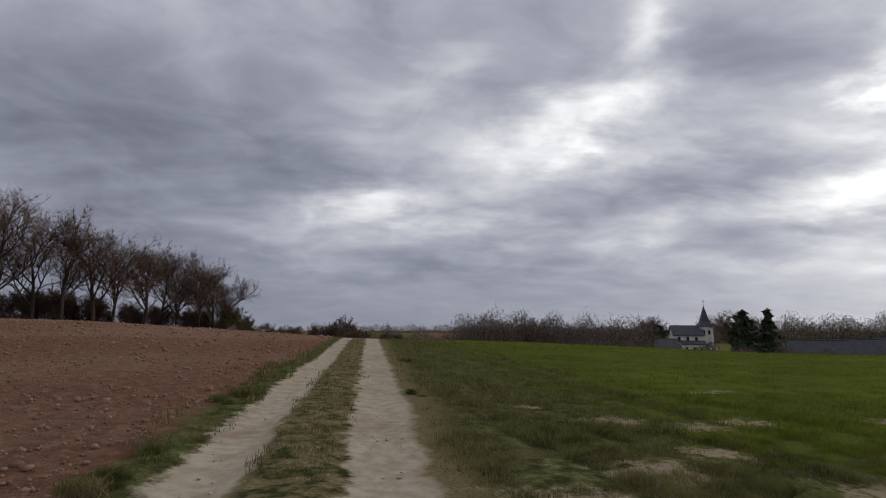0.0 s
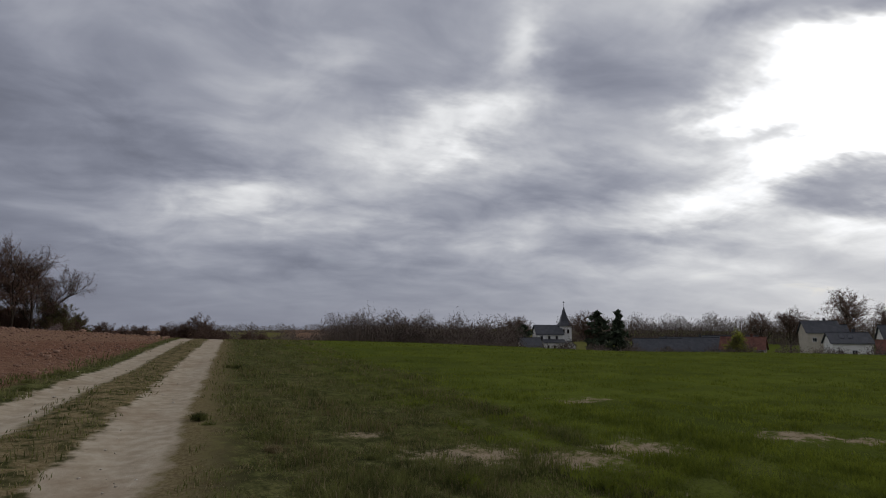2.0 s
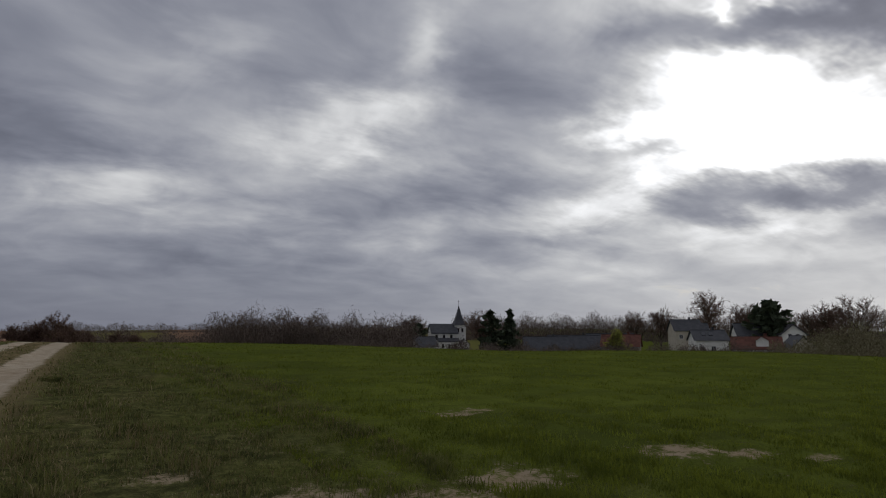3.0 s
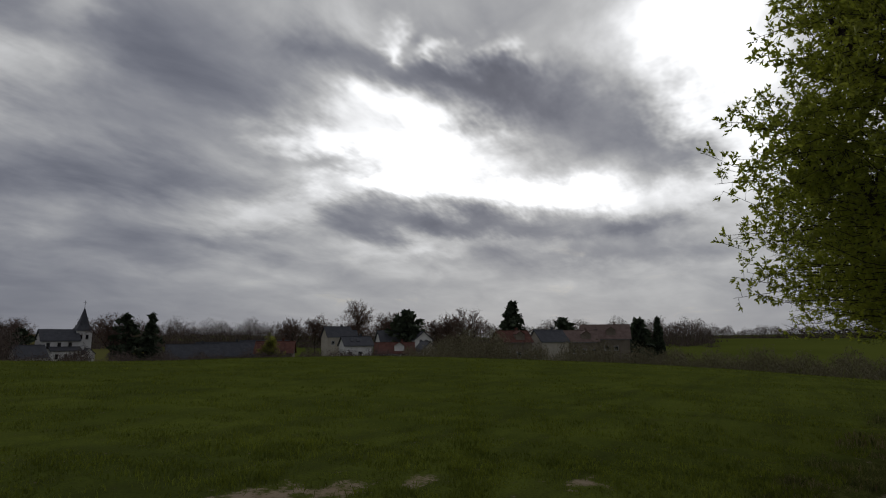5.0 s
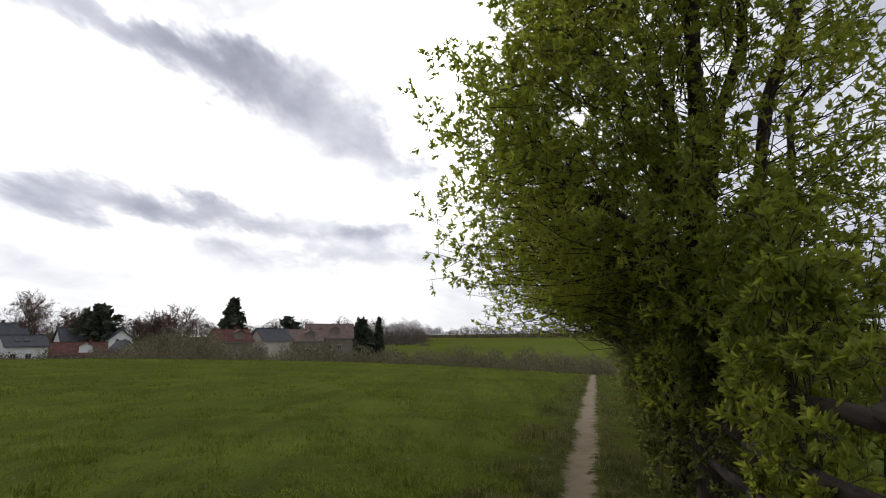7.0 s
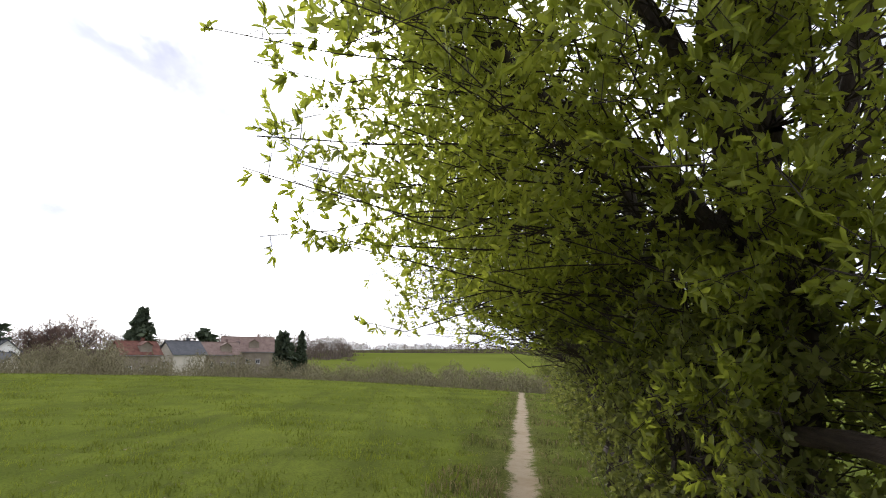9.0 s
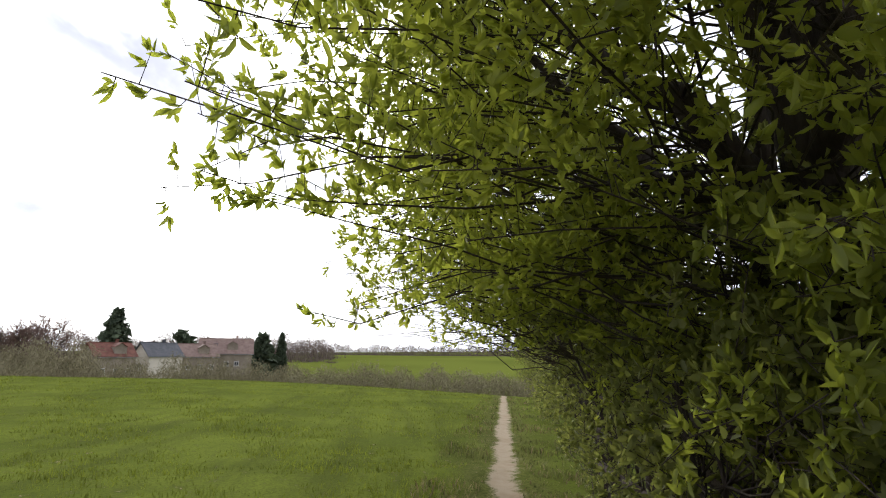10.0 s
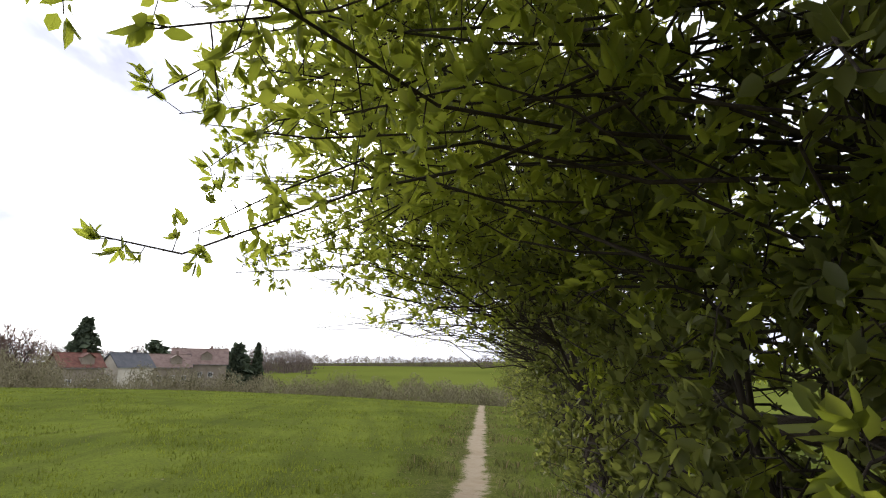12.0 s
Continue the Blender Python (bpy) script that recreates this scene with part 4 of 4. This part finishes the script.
def woodland(name, label, a0, a1, d0, d1, count, tall, seed, mat, blades_per=110, green=0.0):
    """A far wood of bare crowns: each tree a stem and a fan of rising twigs."""
    rng = np.random.default_rng(seed)
    blades_per = int(blades_per * 1.7)
    hair, stems = [], []
    for i in range(count):
        a = a0 + (a1 - a0) * (i + rng.uniform()) / count
        d = rng.uniform(d0, d1)
        x, y = polar(a, d)
        z = ground_z(x, y) - 0.5
        h = tall * rng.uniform(0.72, 1.08) * (0.9 + 0.12 * math.sin(a * 1.9 + seed) + 0.08 * math.sin(a * 5.1))
        w = h * rng.uniform(0.22, 0.36)
        stems.append([x, y, z, x + rng.normal(0, 0.3), y, z + h * 0.6, h * 0.02, h * 0.008])
        g = rng.normal(0, 1, (blades_per, 3))
        g /= np.linalg.norm(g, axis=1)[:, None]
        c = np.array([x, y, z + h * 0.60])
        p1 = c + g * np.array([w, w, h * 0.42]) * rng.uniform(0.25, 1.0, (blades_per, 1)) ** 0.6
        p0 = p1 + rng.normal(0, 0.038 * h, (blades_per, 3)) - np.array([0, 0, h * 0.05])
        r = np.full((blades_per, 1), 0.02 + d * 0.00032)
        hair.append(np.concatenate([p0, p1, r, r * 0.35], 1))
        low = rng.uniform(0, 1, (blades_per // 3, 1)) * h * 0.3
        q = np.array([x, y, z]) + rng.normal(0, w * 0.8, (blades_per // 3, 3)) * (1, 1, 0)
        hair.append(np.concatenate([q, q + np.concatenate([rng.normal(0, 0.5, (blades_per // 3, 2)), low], 1), np.full((blades_per // 3, 1), 0.04 + d * 0.0005), np.full((blades_per // 3, 1), 0.01)], 1))
    v, t = stack(tubes(np.array(stems), 4), slivers(np.concatenate(hair), rng))
    tagged(new(name, tris_mesh(name, v, t, mat)), label, "wood", kind="stuff")


woodland("woodland", "leafless wood along the valley behind the church", 0.5, 20, 150, 185, 150, 14.5, 1, BRUSH, 200)
woodland("woodland", "far leafless trees closing the track's valley", -20, 2, 170, 230, 110, 9.5, 2, BRUSH, 150)
woodland("woodland", "leafless trees on the slope above the village", 25, 84, 290, 380, 300, 15.0, 3, BRUSH, 150)
woodland("woodland", "distant line of bare trees on the far plateau", 76, 114, 470, 540, 220, 11.0, 4, BRUSH, 110)
woodland("woodland", "leafless garden trees and scrub round the village houses", 12, 56, 118, 138, 230, 6.6, 5, BRUSH, 200)
woodland("woodland", "scrub along the ditch below the brow", 54, 104, 88, 108, 200, 6.3, 6, SCRUB, 200)
woodland("woodland", "leafless copse below the conifer", 57.5, 64, 110, 122, 34, 10.0, 7, SCRUB, 240)
woodland("woodland", "far wooded hills", -14, 60, 900, 1100, 420, 17.0, 8, BRUSH, 60)

# clumps by the track's crest
for a, d, s in [(-10.6, 118, 2.1), (-11.8, 120, 1.7), (-9.7, 121, 1.7), (-13.5, 124, 1.5), (-15.0, 126, 1.45), (-16.6, 124, 1.4), (-12.6, 119, 1.5), (-8.9, 124, 1.35), (-7.6, 128, 1.4), (-18.0, 118, 1.35), (-9.2, 110, 1.2), (-14.2, 121, 1.4), (-17.3, 128, 1.4), (-6.0, 135, 1.4), (-4.8, 140, 1.5)]:
    shrub(*polar(a, d, 0, 0), s)

# trees of the village
village_trees = [bare_tree("village_tree", 12, 1.15, 151 + i, fork=0.16, twigs=18, buds=0.0, twig_w=0.0019, label="bare rounded tree standing among the village houses") for i in range(2)]
# x, y, height of the top above the walk's start, which shape
SPOTS = [(178.3, 155.3, 16.5, 0), (166.8, 167.7, 11.6, 1), (181.6, 143.4, 11.8, 0), (188.1, 116.4, 11.6, 1), (183.5, 104.5, 12.2, 0), (68.8, 187.8, 8.1, 1), (72.5, 189.0, 7.4, 0), (175.0, 134.0, 11.0, 1),
         (82.0, 158.0, 8.4, 0), (158.0, 170.0, 9.5, 0), (31.0, 172.0, 6.4, 0), (26.5, 172.0, 6.0, 1), (196.0, 128.0, 10.5, 1)]
for i, (x, y, top, k) in enumerate(SPOTS):
    m = place(village_trees[k if i > 1 else i], x, y, (top - ground_z(x, y) + 0.3) / 12, i * 67, 0.3)
    if i < 2:
        village_trees[i].matrix_basis = m
    else:
        copy_thing(village_trees[k], m)
yellow_tree.matrix_basis = pose(96.3, 110.4, ground_z(96.3, 110.4), 0, 0, 0) @ Matrix.Scale(1.15, 4)


def stand(ob, x, y, top, tall):
    """Puts a conifer so that its tip reaches the given height above sea level."""
    s = (top - ground_z(x, y) + 0.3) / tall
    ob.matrix_basis = pose(x, y, ground_z(x, y) - 0.3) @ Matrix.Scale(s, 4)


stand(conifer("pine_tree", 16, 6.2, 1, 13, -0.05, 0.7, 1.0, "broad dark pine behind the white houses"), 146.2, 107.3, 10.3, 16)
stand(conifer("spruce_tree", 18, 8.0, 2, 17, 0.22, 0.6, label="large dark pointed spruce above the roofs"), 176.8, 84.5, 13.6, 18)
stand(conifer("cypress_tree", 13, 2.2, 3, 22, -0.8, 1.1, label="narrow dark columnar cypress at the village edge", category="conifer"), 186.1, 39.3, 7.8, 13)
stand(conifer("spruce_tree", 12, 6.5, 4, 15, 0.2, 0.7, label="dark conifer beside the last houses"), 183.0, 44.5, 7.2, 12)
stand(conifer("fir_tree", 15, 4.6, 5, 15, 0.18, 0.6, label="dark fir with layered boughs near the church"), 91.5, 155.0, 8.8, 15)
stand(conifer("yew_tree", 14, 4.0, 6, 14, 0.0, 0.7, 1.0, "dense dark evergreen near the church"), 83.9, 153.5, 8.3, 14)
stand(conifer("yew_tree", 12, 3.6, 7, 13, 0.0, 0.7, 1.0, "dense dark evergreen near the church"), 67.4, 172.3, 4.6, 12)
stand(conifer("yew_tree", 9, 3.4, 8, 12, 0.0, 0.7, 1.0, "round dark evergreen on the slope"), 249.0, 92.6, 11.0, 9)


# ---------------------------------------------------------------- houses
def gable_body(w, d, wall, roof, base=-3.0):
    """Walls of a gabled house, ridge along x: corners and faces."""
    v = [(-w / 2, -d / 2, base), (w / 2, -d / 2, base), (w / 2, d / 2, base), (-w / 2, d / 2, base),
         (-w / 2, -d / 2, wall), (w / 2, -d / 2, wall), (w / 2, d / 2, wall), (-w / 2, d / 2, wall), (-w / 2, 0, wall + roof), (w / 2, 0, wall + roof)]
    f = [(0, 1, 5, 4), (1, 2, 6, 9, 5), (2, 3, 7, 6), (3, 0, 4, 8, 7), (0, 3, 2, 1)]
    return v, f


def roof_slab(w, d, wall, roof, over, thick, sign):
    s = math.hypot(d / 2, roof)
    k = over / s
    lo = (sign * (d / 2) * (1 + k), wall - roof * k)
    hi = (0.0, wall + roof)
    x0, x1 = -w / 2 - over, w / 2 + over
    v = []
    for x in (x0, x1):
        for (y, z) in (lo, hi):
            v += [(x, y, z + 0.02), (x, y, z + 0.02 + thick)]
    f = [(0, 1, 3, 2), (4, 6, 7, 5), (0, 4, 5, 1), (2, 3, 7, 6), (1, 5, 7, 3), (0, 2, 6, 4)]
    return v, f


def window(parent, x, y, z, w, h, face, frame=FRAME):
    """A window with its pane and sill in a wall facing -y ('y') or an end wall facing x."""
    m = {"front": pose(x, y, z), "back": pose(x, y, z, 0, 0, 180), "east": pose(x, y, z, 0, 0, 90), "west": pose(x, y, z, 0, 0, -90)}[face]
    fr = join(box(w + 0.16, 0.10, 0.09, 0, 0, h / 2), box(w + 0.16, 0.10, 0.09, 0, 0, -h / 2), box(0.09, 0.10, h, -w / 2, 0, 0), box(0.09, 0.10, h, w / 2, 0, 0), box(0.06, 0.08, h, 0, 0, 0))
    ob = part("window", mesh_of("window_frame", *fr, frame), parent)
    ob.matrix_basis = m
    pane = part("pane", mesh_of("pane", *box(w, 0.03, h, 0, -0.005, 0), GLASS), ob, "dark reflecting pane")
    sill = part("sill", mesh_of("sill", *box(w + 0.25, 0.16, 0.06, 0, -0.04, -h / 2 - 0.08), frame), ob)
    return ob


def house(x, y, floor_z, turn, w, d, wall, roof, wall_mat, roof_mat, label, windows=(), chimney=True, over=0.45, skylights=0, dormer=False):
    ob = new("house")
    ob.matrix_basis = pose(x, y, floor_z, 0, 0, turn)
    part("wall", mesh_of("wall", *gable_body(w, d, wall, roof), wall_mat), ob)
    for s in (-1, 1):
        part("roof", mesh_of("roof", *roof_slab(w, d, wall, roof, over, 0.2, s), roof_mat), ob)
    part("ridge", mesh_of("ridge", *box(w + 2 * over, 0.28, 0.16, 0, 0, wall + roof + 0.22), roof_mat), ob)
    for s in (-1, 1):
        part("gutter", mesh_of("gutter", *box(w + 2 * over, 0.12, 0.1, 0, s * (d / 2 + over * 0.85), wall - 0.22), METAL), ob)
    if chimney:
        part("chimney", mesh_of("chimney", *join(box(0.6, 0.6, 1.6, w * 0.2, d * 0.1, wall + roof + 0.1), box(0.75, 0.75, 0.12, w * 0.2, d * 0.1, wall + roof + 0.95)), roof_mat), ob)
    for face, along, z, ww, hh in windows:
        if face in ("front", "back"):
            window(ob, along, (-d / 2 - 0.03) * (1 if face == "front" else -1), z, ww, hh, face)
        else:
            window(ob, (w / 2 + 0.03) * (1 if face == "east" else -1), along, z, ww, hh, face)
    pitch = math.degrees(math.atan2(roof, d / 2))
    for k in range(skylights):
        sl = part("skylight", mesh_of("skylight", *join(box(1.0, 1.3, 0.12), box(0.8, 1.1, 0.14)), GLASS), ob, "tilted roof window")
        sl.matrix_basis = pose(-w * 0.2 + k * 1.8, -d / 4, wall + roof / 2 + 0.28, pitch, 0, 0)
    if dormer:
        dm = part("dormer", mesh_of("dormer", *gable_body(2.4, 2.6, 1.1, 0.8, -0.6), wall_mat), ob)
        dm.matrix_basis = pose(w * 0.12, -d * 0.27, wall + roof * 0.35, 0, 0, 90)
        for s in (-1, 1):
            r = part("dormer_roof", mesh_of("dormer_roof", *roof_slab(2.6, 2.4, 1.1, 0.8, 0.2, 0.12, s), roof_mat), dm)
    return tagged(ob, label, "house")


def facing(x, y, extra=0.0):
    """The turn that shows a house's long front to the walk."""
    return -math.degrees(math.atan2(x - 5, y - 4)) + extra


two_rows = [("front", -2.6, 1.3, 1.1, 1.2), ("front", 0.3, 1.3, 1.1, 1.2), ("front", 2.9, 1.3, 1.1, 1.2)]
gable_win = [("east", -1.1, 1.4, 1.0, 1.2), ("east", 1.1, 1.4, 1.0, 1.2), ("east", -0.9, 3.9, 0.8, 1.2), ("east", 0.9, 3.9, 0.8, 1.2)]
HOUSES = [
    (128.9, 113.1, -3.9, 15, 8.2, 7.5, 3.6, 2.4, PLASTER, SLATE, "white bungalow with a dark slate roof and two roof windows", two_rows[:2], True, 2, False),
    (146.1, 112.5, -2.6, 14, 9.5, 8.0, 3.4, 3.2, PLASTER, SLATE, "white two-storey house with a dark grey gabled roof", two_rows + gable_win, True, 0, False),
    (124.1, 95.2, -4.6, 0, 10.0, 7.5, 2.4, 2.6, PLASTER, REDTILE, "low house with a dark red tiled roof and white dormer", two_rows, True, 0, True),
    (146.3, 101.9, -3.2, -75, 7.0, 5.6, 4.4, 2.4, PLASTER, SLATE, "tall narrow white house showing its windowed gable", gable_win + [("west", -0.9, 1.4, 0.9, 1.2), ("west", 0.9, 1.4, 0.9, 1.2), ("west", -0.8, 3.9, 0.8, 1.2), ("west", 0.8, 3.9, 0.8, 1.2)], False, 0, False),
    (128.9, 88.4, -4.8, -70, 6.5, 4.6, 3.1, 2.4, CREAM, SLATE, "small pale house with its gable to the field", [("west", 0, 1.5, 1.0, 1.2)], False, 0, False),
    (143.6, 134.1, -1.0, 18, 8.5, 7.5, 3.3, 3.2, CREAM, SLATE, "white gabled house half hidden behind trees", gable_win + two_rows, True, 0, False),
    (140.3, 68.1, -3.9, 25, 8.6, 7.0, 4.5, 2.8, BEIGE, REDTILE, "cream house with a reddish tiled roof and two gables", two_rows, True, 0, True),
    (151.6, 62.1, -3.2, 36, 9.0, 6.5, 3.9, 3.0, CREAM, SLATE, "house with a bright white gable and dark roof", [("west", 0, 1.5, 1.2, 1.2)], True, 0, False),
    (161.2, 56.1, -3.4, 10, 8.8, 8.0, 4.0, 3.0, BEIGE, PINKTILE, "house with a faded clay roof and a dormer", two_rows, True, 0, True),
    (169.9, 51.3, -2.6, 0, 13.5, 9.0, 4.0, 3.9, BEIGE, PINKTILE, "long house with a faded clay tiled roof and dormers", two_rows, True, 1, True),
    (152.0, 139.0, -1.5, 10, 9.0, 7.5, 3.0, 3.0, BEIGE, SLATE, "grey-roofed house among garden trees", two_rows, True, 0, False),
    (64.0, 159.0, -5.0, 20, 6.0, 5.5, 2.6, 2.6, PLASTER, SLATE, "small dark-roofed house with a white gable below the church", [("west", 0, 1.2, 0.8, 1.0)], False, 0, False),
    (93.0, 138.0, -6.2, 5, 12.0, 8.0, 3.0, 3.4, BEIGE, SLATE, "dark-roofed house low behind the field", two_rows, True, 0, False),
    (106.0, 142.0, -6.0, 0, 15.0, 8.5, 3.0, 3.6, BEIGE, SLATE, "long dark-roofed farm building below the wood", two_rows, True, 1, False),
    (120.0, 142.0, -5.3, 8, 14.0, 8.5, 3.0, 3.4, BEIGE, SLATE, "long dark-roofed farm building below the wood", two_rows, True, 1, False),
    (112.0, 128.0, -5.0, -8, 10.0, 7.5, 2.8, 3.0, BEIGE, REDTILE, "low house with a dark red roof behind the hedge", two_rows, True, 0, False),
]
for hx, hy, hz, extra, w, d, wall, roof, wm, rm, label, wins, chim, sky_n, dorm in HOUSES:
    house(hx, hy, hz, facing(hx, hy, extra), w, d, wall, roof, wm, rm, label, wins, chim, 0.45, sky_n, dorm)


def church():
    ob = new("church")
    ob.matrix_basis = pose(77.2, 175.6, -7.0, 0, 0, facing(77.2, 175.6, 12))
    eave, ridge = 8.4, 2.9
    part("nave_wall", mesh_of("nave_wall", *gable_body(8.6, 7.4, eave, ridge, -2), PLASTER), ob)
    for s in (-1, 1):
        part("nave_roof", mesh_of("nave_roof", *roof_slab(8.6, 7.4, eave, ridge, 0.4, 0.22, s), SLATE), ob)
    # the aisle in front
    part("aisle_wall", mesh_of("aisle_wall", *box(6.8, 2.4, 7.0, 0.9, -4.9, 2.2), PLASTER), ob)
    lean = part("aisle_roof", mesh_of("aisle_roof", *box(7.4, 3.0, 0.2), SLATE), ob)
    lean.matrix_basis = pose(0.9, -5.0, 6.2, 22, 0, 0)
    # tower and spire
    tx, ty = 5.9, 0.6
    part("tower", mesh_of("tower", *box(3.9, 3.9, 13.2, tx, ty, 4.6), PLASTER), ob, "white square church tower")
    v = [(tx - 2.3, ty - 2.3, 11.1), (tx + 2.3, ty - 2.3, 11.1), (tx + 2.3, ty + 2.3, 11.1), (tx - 2.3, ty + 2.3, 11.1)]
    v += [(tx - 1.25, ty - 1.25, 12.8), (tx + 1.25, ty - 1.25, 12.8), (tx + 1.25, ty + 1.25, 12.8), (tx - 1.25, ty + 1.25, 12.8), (tx, ty, 17.9)]
    f = [(0, 1, 5, 4), (1, 2, 6, 5), (2, 3, 7, 6), (3, 0, 4, 7), (4, 5, 8), (5, 6, 8), (6, 7, 8), (7, 4, 8), (0, 3, 2, 1)]
    part("spire", mesh_of("spire", v, f, SLATE), ob, "slender slate spire")
    part("cross", mesh_of("cross", *join(box(0.1, 0.1, 2.0, tx, ty, 18.7), box(0.9, 0.1, 0.1, tx, ty, 19.1)), METAL), ob, "iron cross on the spire")
    for k in (-0.75, 0.75):
        window(ob, tx + k, ty - 1.98, 9.4, 0.6, 1.2, "front", WOODTRIM)
        window(ob, tx + 1.98, ty + k, 9.4, 0.6, 1.2, "east", WOODTRIM)
    for k in (-2.8, -0.3, 2.2):
        window(ob, k, -3.73, 7.1, 0.7, 1.5, "front", WOODTRIM)
    for k in (-1.2, 0.9, 3.0):
        window(ob, k, -6.13, 4.2, 0.6, 1.2, "front", WOODTRIM)
    part("porch_wall", mesh_of("porch_wall", *gable_body(3.0, 3.0, 4.8, 1.4, -1), PLASTER), ob).matrix_basis = pose(6.6, -3.2, 0, 0, 0, 90)
    for s in (-1, 1):
        part("porch_roof", mesh_of("porch_roof", *roof_slab(3.0, 3.0, 4.8, 1.4, 0.3, 0.15, s), SLATE), ob).matrix_basis = pose(6.6, -3.2, 0, 0, 0, 90)
    tagged(ob, "white village church with slate roofs and a pointed spire", "church")


church()
